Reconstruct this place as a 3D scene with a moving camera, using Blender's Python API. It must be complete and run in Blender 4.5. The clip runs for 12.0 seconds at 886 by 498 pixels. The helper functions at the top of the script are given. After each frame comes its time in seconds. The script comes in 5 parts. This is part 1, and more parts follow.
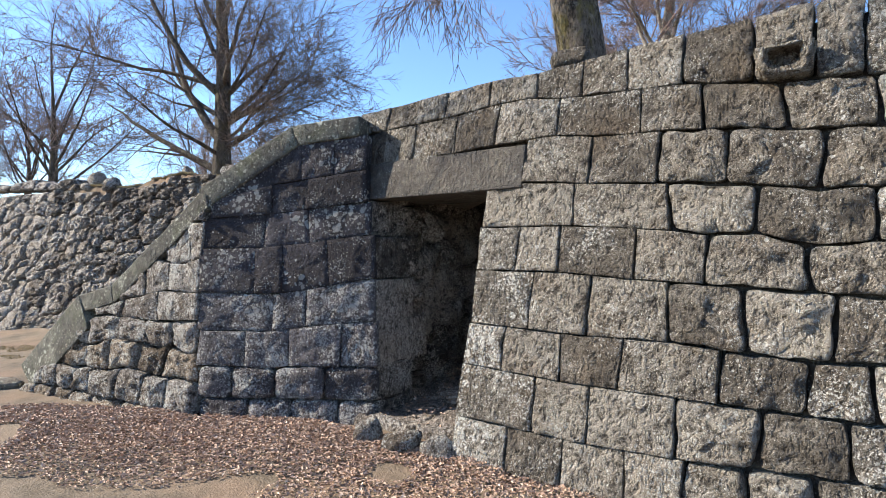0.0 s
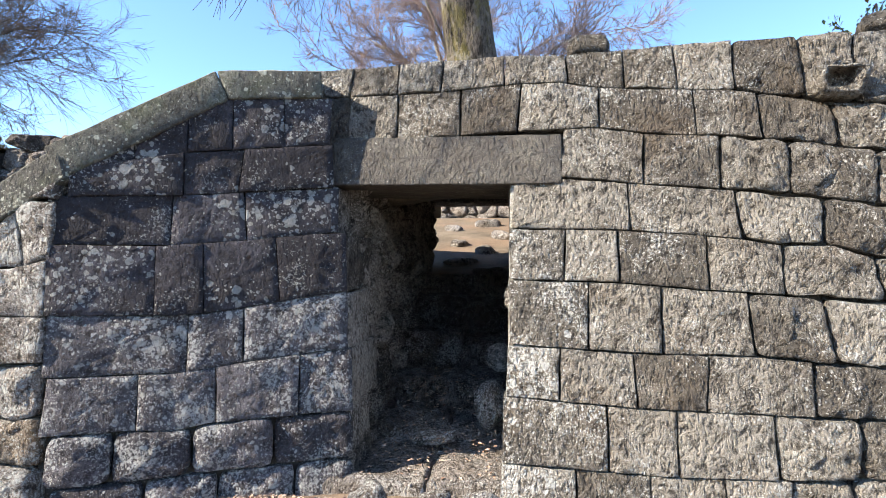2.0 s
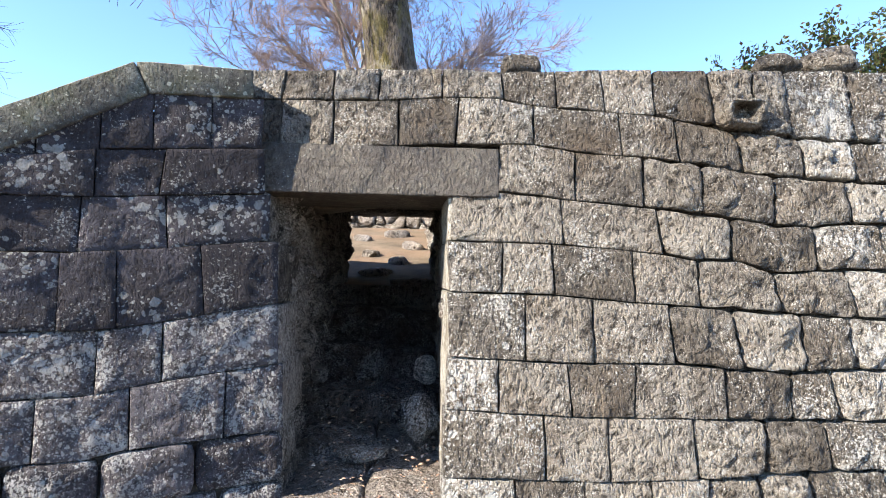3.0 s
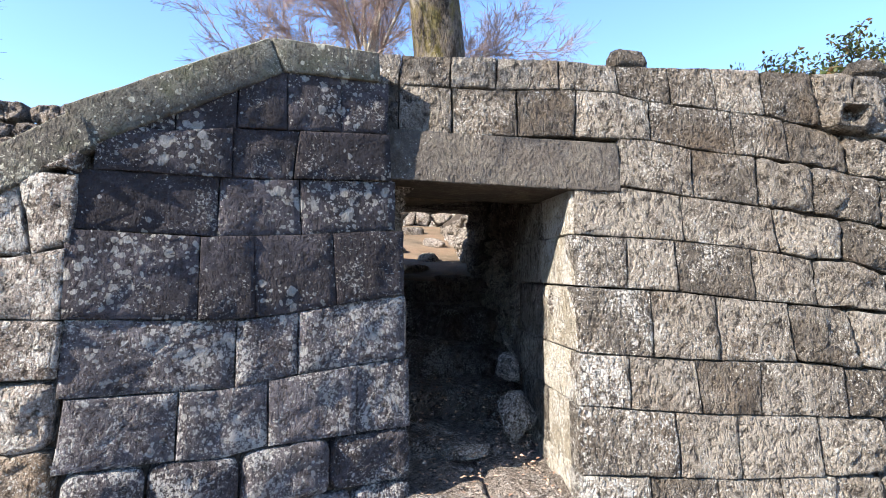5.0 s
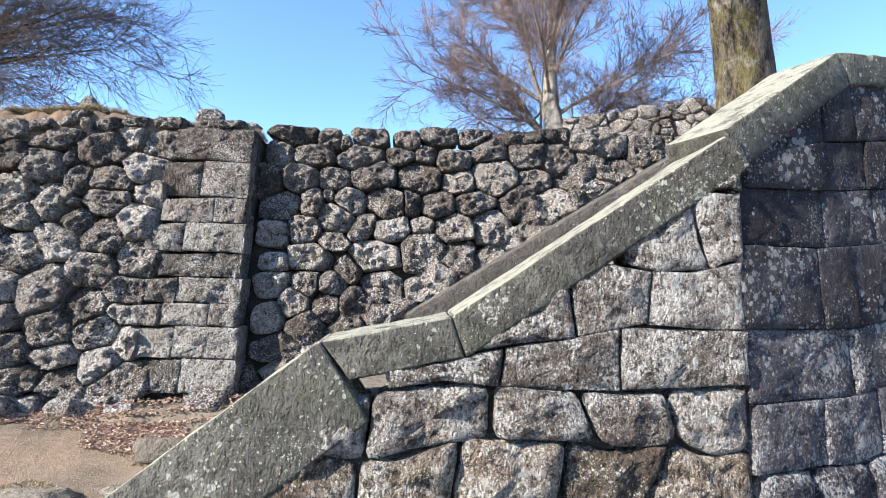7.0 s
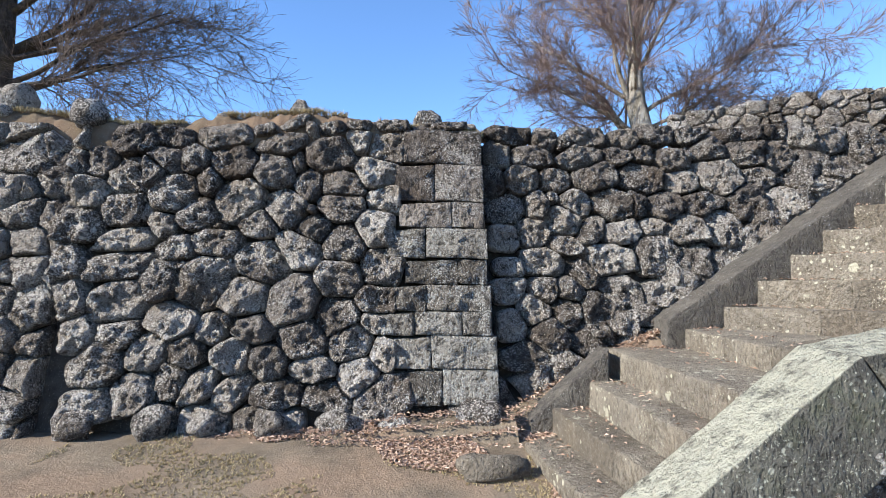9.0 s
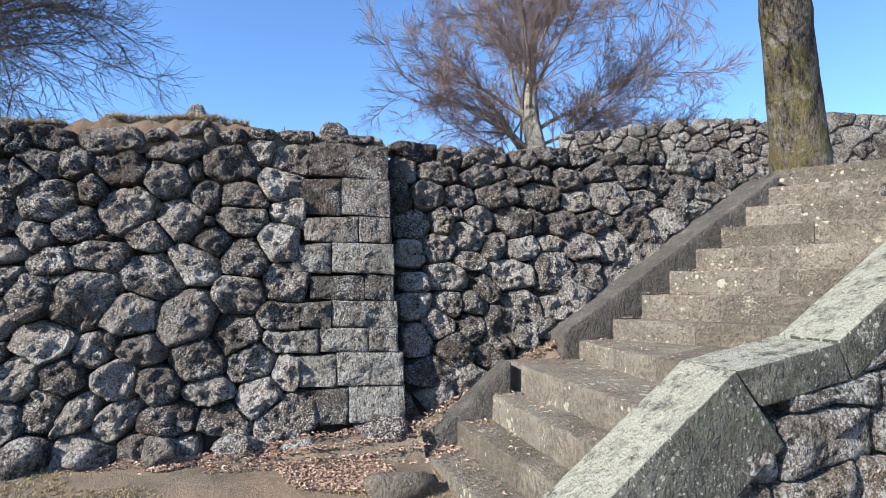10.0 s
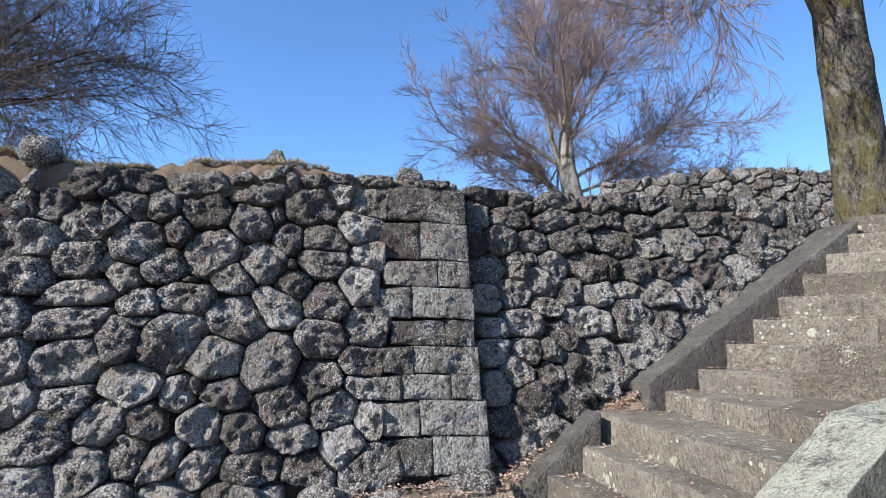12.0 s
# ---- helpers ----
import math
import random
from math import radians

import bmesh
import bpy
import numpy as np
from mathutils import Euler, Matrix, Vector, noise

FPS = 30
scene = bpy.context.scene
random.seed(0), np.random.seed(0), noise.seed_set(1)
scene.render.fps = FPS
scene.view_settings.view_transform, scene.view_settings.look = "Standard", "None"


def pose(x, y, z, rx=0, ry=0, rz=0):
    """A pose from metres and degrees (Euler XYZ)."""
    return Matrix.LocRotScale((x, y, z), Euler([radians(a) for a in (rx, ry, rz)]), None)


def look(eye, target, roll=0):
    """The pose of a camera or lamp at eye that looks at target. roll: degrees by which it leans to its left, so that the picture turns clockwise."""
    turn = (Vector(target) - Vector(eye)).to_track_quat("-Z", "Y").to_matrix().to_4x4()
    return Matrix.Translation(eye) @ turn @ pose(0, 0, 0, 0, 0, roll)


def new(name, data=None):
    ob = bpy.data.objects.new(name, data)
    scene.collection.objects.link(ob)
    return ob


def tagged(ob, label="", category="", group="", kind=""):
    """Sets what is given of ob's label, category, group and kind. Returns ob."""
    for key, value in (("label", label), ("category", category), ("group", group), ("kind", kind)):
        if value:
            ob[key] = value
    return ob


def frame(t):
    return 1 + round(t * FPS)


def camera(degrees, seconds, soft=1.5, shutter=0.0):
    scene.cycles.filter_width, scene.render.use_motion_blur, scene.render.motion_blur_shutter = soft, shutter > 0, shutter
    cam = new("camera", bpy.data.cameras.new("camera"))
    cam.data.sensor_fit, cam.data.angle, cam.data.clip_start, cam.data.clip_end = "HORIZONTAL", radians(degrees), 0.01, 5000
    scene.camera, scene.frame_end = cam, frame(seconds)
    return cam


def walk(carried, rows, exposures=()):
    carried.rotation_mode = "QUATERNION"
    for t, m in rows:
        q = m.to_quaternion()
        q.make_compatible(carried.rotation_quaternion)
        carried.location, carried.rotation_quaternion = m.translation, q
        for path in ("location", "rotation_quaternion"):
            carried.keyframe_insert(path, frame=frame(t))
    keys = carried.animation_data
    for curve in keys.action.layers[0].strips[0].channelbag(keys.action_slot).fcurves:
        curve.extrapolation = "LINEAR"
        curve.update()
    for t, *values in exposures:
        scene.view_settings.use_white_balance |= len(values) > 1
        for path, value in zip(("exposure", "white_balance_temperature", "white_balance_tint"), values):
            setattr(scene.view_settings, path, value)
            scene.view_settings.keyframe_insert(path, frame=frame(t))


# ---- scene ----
cam = camera(76.0, 12.0, soft=0.6)
PATH = [
    (0, (0.038, -0.189, 1.433), (0.018, 1.81, 1.451), -0.4),
    (0.5, (-0.468, 0.202, 1.407), (-0.249, 2.19, 1.427), -0.2),
    (1, (-1.0, 0.58, 1.394), (-0.568, 2.532, 1.423), 0.1),
    (1.5, (-1.429, 0.951, 1.377), (-0.76, 2.835, 1.409), 0.3),
    (2, (-1.77, 1.201, 1.418), (-0.856, 2.979, 1.464), 0.5),
    (2.5, (-1.943, 1.324, 1.45), (-0.808, 2.97, 1.516), 0.7),
    (2.7, (-1.964, 1.347, 1.441), (-0.773, 2.952, 1.522), 0.7),
    (4.3, (-2.234, 1.69, 1.403), (-0.972, 3.238, 1.493), 1.5),
    (4.5, (-2.375, 1.764, 1.408), (-1.102, 3.304, 1.505), 1.6),
    (5, (-2.704, 2.093, 1.351), (-1.39, 3.597, 1.442), 2.1),
    (5.5, (-3.153, 2.452, 1.33), (-1.812, 3.934, 1.416), 2.1),
    (6, (-3.727, 2.807, 1.308), (-2.365, 4.268, 1.417), 2.0),
    (6.5, (-4.344, 3.204, 1.28), (-3.075, 4.746, 1.388), 1.8),
    (7, (-4.975, 3.573, 1.309), (-3.916, 5.267, 1.408), 1.2),
    (7.5, (-5.611, 4.01, 1.329), (-4.689, 5.783, 1.413), 0.6),
    (7.7, (-5.885, 4.145, 1.322), (-5.008, 5.94, 1.403), 0.4),
    (9.3, (-6.826, 4.98, 1.32), (-5.695, 6.626, 1.43), 0.2),
    (9.5, (-6.833, 4.979, 1.326), (-5.627, 6.57, 1.438), 0.1),
    (10, (-6.88, 4.964, 1.398), (-5.556, 6.457, 1.526), 0.3),
    (10.5, (-6.909, 4.963, 1.432), (-5.562, 6.433, 1.594), 0.5),
    (11, (-6.911, 4.995, 1.441), (-5.567, 6.462, 1.651), 0.5),
    (11.5, (-6.957, 5.126, 1.424), (-5.619, 6.593, 1.669), 0.6),
    (12, (-7.279, 5.401, 1.361), (-6.013, 6.921, 1.659), 0.9),
]
walk(cam, [(t, look(eye, target, roll)) for t, eye, target, roll in PATH],
     exposures=[(0, 1.12, 6750, 11), (1.5, 1.38, 6750, 11), (2.5, 1.62, 6700, 12), (5.5, 1.62, 6650, 14), (6.5, 1.5, 6500, 13), (7.5, 1.2, 6250, 11), (9.5, 0.88, 6150, 10), (12, 0.75, 5950, 10)])

# ---- world and sun ----
SUN_AZ, SUN_EL = 173.0, 32.0          # degrees: from +x anticlockwise, above the horizon
world = bpy.data.worlds.new("sky")
scene.world = world
world.use_nodes = True
wn = world.node_tree
sky = wn.nodes.new("ShaderNodeTexSky")
sky.sky_type = "NISHITA"
sky.sun_disc = False
sky.sun_elevation = radians(SUN_EL)
sky.sun_rotation = radians(90 - SUN_AZ)
sky.altitude = 300
sky.air_density, sky.dust_density, sky.ozone_density = 1.0, 0.1, 6.5
wn.links.new(sky.outputs[0], wn.nodes["Background"].inputs[0])
wn.nodes["Background"].inputs[1].default_value = 0.15
sun_data = bpy.data.lights.new("sun", "SUN")
sun_data.energy, sun_data.angle, sun_data.color = 5.0, radians(0.5), (1.0, 0.92, 0.80)
sun = new("sun", sun_data)
S_DIR = Vector((math.cos(radians(SUN_EL)) * math.cos(radians(SUN_AZ)), math.cos(radians(SUN_EL)) * math.sin(radians(SUN_AZ)), math.sin(radians(SUN_EL))))
sun.matrix_world = look(S_DIR * 60, (0, 0, 0))

# ---- materials ----
def nodes_of(name, rough=0.9):
    m = bpy.data.materials.new(name)
    m.use_nodes = True
    t = m.node_tree
    b = t.nodes["Principled BSDF"]
    b.inputs["Roughness"].default_value = rough
    b.inputs["Specular IOR Level"].default_value = 0.25
    return m, t, b


def position(t):
    return t.nodes.new("ShaderNodeNewGeometry").outputs["Position"]


def noise_tex(t, scale, detail=4.0, rough=0.6, vec=None, stretch=None):
    n = t.nodes.new("ShaderNodeTexNoise")
    n.inputs["Scale"].default_value, n.inputs["Detail"].default_value, n.inputs["Roughness"].default_value = scale, detail, rough
    v = vec if vec is not None else position(t)
    if stretch:
        mp = t.nodes.new("ShaderNodeMapping")
        mp.inputs["Scale"].default_value = stretch
        t.links.new(v, mp.inputs["Vector"])
        v = mp.outputs[0]
    t.links.new(v, n.inputs["Vector"])
    return n.outputs["Fac"]


def cells(t, scale, feature="F1"):
    n = t.nodes.new("ShaderNodeTexVoronoi")
    n.feature = feature
    n.inputs["Scale"].default_value = scale
    t.links.new(position(t), n.inputs["Vector"])
    return n.outputs["Distance"]


def steps_of(t, fac, lo, hi, a=0.0, b=1.0):
    n = t.nodes.new("ShaderNodeMapRange")
    n.inputs["From Min"].default_value, n.inputs["From Max"].default_value = lo, hi
    n.inputs["To Min"].default_value, n.inputs["To Max"].default_value = a, b
    t.links.new(fac, n.inputs["Value"])
    return n.outputs[0]


def sums(t, op, a, b):
    n = t.nodes.new("ShaderNodeMath")
    n.operation = op
    for k, v in enumerate((a, b)):
        if isinstance(v, (int, float)):
            n.inputs[k].default_value = v
        else:
            t.links.new(v, n.inputs[k])
    return n.outputs[0]


def blend(t, fac, a, b, kind="MIX"):
    n = t.nodes.new("ShaderNodeMix")
    n.data_type, n.blend_type = "RGBA", kind
    for sock, v in ((n.inputs[0], fac), (n.inputs[6], a), (n.inputs[7], b)):
        if isinstance(v, (int, float)):
            sock.default_value = v
        elif isinstance(v, tuple):
            sock.default_value = (*v, 1)
        else:
            t.links.new(v, sock)
    return n.outputs[2]


def relief(t, b, height, strength, distance):
    n = t.nodes.new("ShaderNodeBump")
    n.inputs["Strength"].default_value, n.inputs["Distance"].default_value = strength, distance
    t.links.new(height, n.inputs["Height"])
    t.links.new(n.outputs[0], b.inputs["Normal"])


def warped(t, amount, scale):
    """The position shifted by noise, so that round cells get crinkled rims."""
    n = t.nodes.new("ShaderNodeTexNoise")
    n.inputs["Scale"].default_value, n.inputs["Detail"].default_value = scale, 3
    t.links.new(position(t), n.inputs["Vector"])
    v = t.nodes.new("ShaderNodeVectorMath")
    v.operation = "MULTIPLY_ADD"
    t.links.new(n.outputs["Color"], v.inputs[0])
    v.inputs[1].default_value = (amount, amount, amount)
    t.links.new(position(t), v.inputs[2])
    return v.outputs[0]


def stone_mat(name, dark, light, lichen=0.5, stain=0.0, moss=0.0, rust=0.2, white=(0.68, 0.67, 0.62), pit=1.0, spots=1.0, patch=5.0, grain=20.0, crown=None, sizes=((13, 0.26), (34, 0.30), (70, 0.30)), speck=0.75, chisel=0.4):
    """Weathered volcanic stone: mottled grey, shade painted into the pits, black crust, pale lichen in spots and
    patches, pitted all over.
    """
    m, t, b = nodes_of(name, 0.93)
    mid, fine, pits = noise_tex(t, 5, 5, 0.7), noise_tex(t, 110, 3, 0.75), noise_tex(t, grain, 4, 0.65)
    rnd = t.nodes.new("ShaderNodeObjectInfo").outputs["Random"]
    f = sums(t, "ADD", sums(t, "MULTIPLY", mid, 0.35), sums(t, "MULTIPLY", fine, speck))
    f = sums(t, "ADD", f, sums(t, "MULTIPLY", pits, 0.4))
    f = sums(t, "ADD", f, sums(t, "MULTIPLY", rnd, 0.2))
    mean = 0.475 + 0.5 * speck
    c = blend(t, steps_of(t, f, mean - 0.07, mean + 0.095), dark, light)
    c = blend(t, steps_of(t, noise_tex(t, 2.3, 4), 0.48, 0.72, 0, rust), c, (0.25, 0.165, 0.09))
    if stain:
        s = steps_of(t, sums(t, "ADD", noise_tex(t, 1.9, 6, 0.62), sums(t, "MULTIPLY", fine, 0.3)), 0.5, 0.68, 0, stain)
        c = blend(t, s, c, (0.034, 0.03, 0.033))
    if moss:
        s = steps_of(t, noise_tex(t, 4.5, 6, 0.7), 0.5, 0.68, 0, moss)
        c = blend(t, s, c, (0.10, 0.115, 0.055))
    # lichen: broken patches, and crinkled round spots of two sizes, gathered where it has taken hold
    p = sums(t, "ADD", sums(t, "MULTIPLY", noise_tex(t, patch, 3, 0.6), 0.5), sums(t, "MULTIPLY", noise_tex(t, 60, 4, 0.75), 0.8))
    c = blend(t, steps_of(t, p, 0.76 - 0.09 * lichen, 0.80 - 0.09 * lichen, 0, 0.95), c, white)
    gate = steps_of(t, sums(t, "ADD", noise_tex(t, 1.6, 5, 0.65), sums(t, "MULTIPLY", rnd, 0.12)), 0.47, 0.68, 0, 1.1)
    for size, lo in sizes:
        n = t.nodes.new("ShaderNodeTexVoronoi")
        n.inputs["Scale"].default_value = size
        t.links.new(warped(t, 0.03, 40), n.inputs["Vector"])
        k = sums(t, "SUBTRACT", n.outputs["Distance"], sums(t, "MULTIPLY", gate, 0.30 * spots))
        c = blend(t, steps_of(t, k, lo - 0.30, lo - 0.25, 0.9, 0), c, white)
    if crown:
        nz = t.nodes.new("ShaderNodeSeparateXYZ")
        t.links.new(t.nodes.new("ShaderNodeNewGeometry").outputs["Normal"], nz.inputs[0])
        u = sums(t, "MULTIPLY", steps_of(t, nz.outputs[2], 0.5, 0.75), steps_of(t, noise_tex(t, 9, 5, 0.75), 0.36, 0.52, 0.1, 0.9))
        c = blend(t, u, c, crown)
    # shade of the hollows and finer holes, painted dark into the colour
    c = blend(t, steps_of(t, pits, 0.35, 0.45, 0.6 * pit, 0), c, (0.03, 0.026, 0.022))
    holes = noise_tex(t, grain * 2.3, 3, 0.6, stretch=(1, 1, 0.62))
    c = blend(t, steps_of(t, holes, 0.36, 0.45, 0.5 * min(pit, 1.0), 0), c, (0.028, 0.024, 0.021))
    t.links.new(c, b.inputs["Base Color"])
    h = sums(t, "ADD", sums(t, "ADD", noise_tex(t, grain, 4, 0.65), sums(t, "MULTIPLY", noise_tex(t, 75, 4, 0.75), 0.55)), sums(t, "MULTIPLY", steps_of(t, holes, 0.32, 0.52), chisel))
    relief(t, b, h, 1.0, 3.2 / grain * pit)
    return m


def earth_mat(name, a, bcol, scale=3.0, litter=0.0):
    m, t, b = nodes_of(name, 0.97)
    f = sums(t, "ADD", sums(t, "MULTIPLY", noise_tex(t, scale, 5), 0.7), sums(t, "MULTIPLY", noise_tex(t, 60, 4, 0.7), 0.45))
    c = blend(t, steps_of(t, f, 0.4, 0.75), a, bcol)
    if litter:
        c = blend(t, steps_of(t, noise_tex(t, 1.1, 4), 0.45, 0.6, 0, litter), c, (0.24, 0.15, 0.095))
    c = blend(t, steps_of(t, cells(t, 45), 0.1, 0.25, 0.35, 0), c, (0.40, 0.35, 0.28))
    t.links.new(c, b.inputs["Base Color"])
    relief(t, b, sums(t, "ADD", noise_tex(t, 9, 5), sums(t, "MULTIPLY", noise_tex(t, 70, 4), 0.5)), 0.8, 0.03)
    return m


def bark_mat(name, a, bcol, moss=0.3, pale=0.0):
    m, t, b = nodes_of(name, 0.95)
    v = sums(t, "ADD", sums(t, "MULTIPLY", noise_tex(t, 7, 5, 0.75, stretch=(1, 1, 0.35)), 0.6), sums(t, "MULTIPLY", noise_tex(t, 34, 4, 0.7, stretch=(1, 1, 0.4)), 0.4))
    c = blend(t, steps_of(t, v, 0.42, 0.58), a, bcol)
    if pale:
        c = blend(t, steps_of(t, noise_tex(t, 2.4, 5), 0.42, 0.6, 0, pale), c, (0.55, 0.52, 0.46))
    if moss:
        c = blend(t, steps_of(t, noise_tex(t, 3.2, 6, 0.75, stretch=(1, 1, 0.5)), 0.47, 0.58, 0, moss), c, (0.155, 0.13, 0.035))
        c = blend(t, steps_of(t, noise_tex(t, 2.7, 6, 0.75), 0.54, 0.64, 0, moss), c, (0.34, 0.315, 0.28))
    t.links.new(c, b.inputs["Base Color"])
    relief(t, b, v, 1.0, 0.12)
    return m


def leaf_mat(name, cols, rough=0.7):
    m, t, b = nodes_of(name, rough)
    g = t.nodes.new("ShaderNodeNewGeometry").outputs["Random Per Island"]
    r = t.nodes.new("ShaderNodeValToRGB")
    while len(r.color_ramp.elements) < len(cols):
        r.color_ramp.elements.new(0.5)
    for k, (e, c) in enumerate(zip(r.color_ramp.elements, cols)):
        e.position, e.color = k / (len(cols) - 1), (*c, 1)
    t.links.new(g, r.inputs[0])
    t.links.new(r.outputs[0], b.inputs["Base Color"])
    return m


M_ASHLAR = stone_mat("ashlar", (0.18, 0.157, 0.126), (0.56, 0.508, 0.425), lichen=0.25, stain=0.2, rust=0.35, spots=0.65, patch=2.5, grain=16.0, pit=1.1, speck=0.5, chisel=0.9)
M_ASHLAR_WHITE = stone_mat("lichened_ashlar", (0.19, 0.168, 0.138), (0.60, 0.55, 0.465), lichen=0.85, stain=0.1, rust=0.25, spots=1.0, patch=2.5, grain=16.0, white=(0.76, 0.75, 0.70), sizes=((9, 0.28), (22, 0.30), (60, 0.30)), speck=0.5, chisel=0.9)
# lichened jamb stone, its base colour also lightened to stand for sunlight
M_JAMB_SUNLIT = stone_mat("sunlit_jamb_stone", (0.40, 0.36, 0.28), (0.66, 0.62, 0.52), lichen=1.0, stain=0.0, rust=0.1, pit=0.5)
M_LINTEL = stone_mat("lintel_stone", (0.135, 0.121, 0.1), (0.26, 0.234, 0.192), lichen=-0.6, stain=0.4, rust=0.1, pit=0.3, spots=0.3)
M_DARK = stone_mat("crusted_stone", (0.062, 0.056, 0.064), (0.15, 0.138, 0.152), lichen=0.2, stain=0.75, rust=0.0, pit=0.5, patch=4.0, spots=1.0, white=(0.40, 0.40, 0.375), sizes=((9, 0.25), (19, 0.30), (38, 0.28)))
M_CRUST = stone_mat("lichened_crusted_stone", (0.10, 0.09, 0.096), (0.33, 0.305, 0.315), lichen=0.8, stain=0.55, rust=0.05, pit=0.75, patch=4.0, spots=1.0, white=(0.55, 0.545, 0.515), sizes=((10, 0.26), (22, 0.30), (50, 0.30)))
M_FLANK = stone_mat("flank_stone", (0.19, 0.163, 0.138), (0.62, 0.555, 0.49), lichen=1.0, stain=0.3, rust=0.6, pit=1.2)
M_FLANK_BROWN = stone_mat("soil_stained_stone", (0.17, 0.132, 0.095), (0.55, 0.45, 0.345), lichen=0.7, stain=0.25, rust=0.8, pit=1.2, white=(0.70, 0.67, 0.6))
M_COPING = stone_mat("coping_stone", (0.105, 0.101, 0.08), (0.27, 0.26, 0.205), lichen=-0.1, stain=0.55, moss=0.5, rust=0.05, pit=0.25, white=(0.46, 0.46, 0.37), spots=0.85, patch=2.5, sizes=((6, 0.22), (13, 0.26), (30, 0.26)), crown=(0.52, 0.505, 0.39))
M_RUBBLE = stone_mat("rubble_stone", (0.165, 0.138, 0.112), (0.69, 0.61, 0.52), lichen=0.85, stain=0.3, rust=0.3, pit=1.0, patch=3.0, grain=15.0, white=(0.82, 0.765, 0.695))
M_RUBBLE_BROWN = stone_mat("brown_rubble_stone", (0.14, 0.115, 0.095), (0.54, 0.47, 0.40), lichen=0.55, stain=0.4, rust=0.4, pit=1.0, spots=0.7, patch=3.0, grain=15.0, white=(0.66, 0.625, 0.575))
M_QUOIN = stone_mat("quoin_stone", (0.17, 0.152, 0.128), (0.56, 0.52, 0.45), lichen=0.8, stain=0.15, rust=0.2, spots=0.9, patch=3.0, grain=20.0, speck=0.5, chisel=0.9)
M_STEP = stone_mat("step_stone", (0.215, 0.183, 0.138), (0.385, 0.337, 0.262), lichen=-0.4, stain=0.25, rust=0.15, pit=0.25, white=(0.60, 0.565, 0.43), spots=0.75, patch=2.5, sizes=((5, 0.24), (12, 0.27), (30, 0.24)))
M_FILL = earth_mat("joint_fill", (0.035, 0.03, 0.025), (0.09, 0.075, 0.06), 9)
M_GROUND = earth_mat("bare_earth", (0.11, 0.085, 0.058), (0.26, 0.21, 0.15), 2.2, litter=0.45)
M_TERRACE = earth_mat("terrace_earth", (0.22, 0.165, 0.10), (0.38, 0.30, 0.19), 2.5, litter=0.5)
M_TURF = earth_mat("dry_turf", (0.075, 0.055, 0.034), (0.18, 0.14, 0.09), 6.0, litter=0.5)
M_BARK = bark_mat("mossy_bark", (0.018, 0.015, 0.012), (0.16, 0.135, 0.11), moss=0.55)
M_BARK_PALE = bark_mat("pale_bark", (0.12, 0.10, 0.08), (0.34, 0.30, 0.25), moss=0.2, pale=0.7)
M_BARK_DARK = bark_mat("dark_bark", (0.04, 0.034, 0.03), (0.12, 0.10, 0.085), moss=0.25)
M_TWIG = bark_mat("twig_bark", (0.20, 0.14, 0.12), (0.34, 0.26, 0.225), moss=0.0)
M_TWIG_DARK = bark_mat("dark_twig_bark", (0.10, 0.078, 0.065), (0.22, 0.17, 0.14), moss=0.0)
M_LITTER = leaf_mat("fallen_leaves", [(0.22, 0.135, 0.09), (0.40, 0.27, 0.19), (0.52, 0.38, 0.28), (0.32, 0.2, 0.135), (0.62, 0.49, 0.38)])
M_GRASS = leaf_mat("dry_grass", [(0.30, 0.24, 0.12), (0.42, 0.34, 0.19), (0.26, 0.19, 0.09), (0.5, 0.42, 0.26)])
M_EVERGREEN = leaf_mat("evergreen_leaves", [(0.03, 0.05, 0.02), (0.06, 0.09, 0.03), (0.13, 0.14, 0.04), (0.16, 0.08, 0.04)], 0.45)

# ---- tools ----
from mathutils import geometry


def part(name, bm, material, parent=None, label="", smooth=False):
    """Links a bmesh, or (verts, faces), as one mesh object under parent."""
    me = bpy.data.meshes.new(name)
    if isinstance(bm, tuple):
        me.from_pydata([tuple(v) for v in bm[0]], [], bm[1])
        me.validate()
    else:
        bm.to_mesh(me)
        bm.free()
    me.materials.append(material)
    if smooth:
        me.polygons.foreach_set("use_smooth", [True] * len(me.polygons))
    ob = new(name, me)
    if parent is not None:
        ob.parent = parent
    if label:
        ob["label"] = label
    return ob


class Plane:
    """A leaning wall face: u metres along it, z up, h out of it; its foot's line has the heading ang."""

    def __init__(self, ang, off, lean):
        a = radians(ang)
        self.d, self.n, self.off, self.lean = (math.cos(a), math.sin(a)), (math.sin(a), -math.cos(a)), off, lean

    def at(self, u, z, h=0.0):
        k = self.off + self.lean * z + h
        return Vector((u * self.d[0] + k * self.n[0], u * self.d[1] + k * self.n[1], z))

    def flat(self, u, k, z):
        """A point k metres along the outward normal, whatever the lean."""
        return Vector((u * self.d[0] + k * self.n[0], u * self.d[1] + k * self.n[1], z))


def clip(poly, a, b, c):
    """The part of a polygon where a*u + b*z <= c."""
    out = []
    for i, p in enumerate(poly):
        q = poly[i - 1]
        sp, sq = a * p[0] + b * p[1] - c, a * q[0] + b * q[1] - c
        if (sp <= 0) != (sq <= 0):
            k = sq / (sq - sp)
            out.append((q[0] + k * (p[0] - q[0]), q[1] + k * (p[1] - q[1])))
        if sp <= 0:
            out.append(p)
    return out


def area(poly):
    return 0.5 * sum(poly[i - 1][0] * poly[i][1] - poly[i][0] * poly[i - 1][1] for i in range(len(poly)))


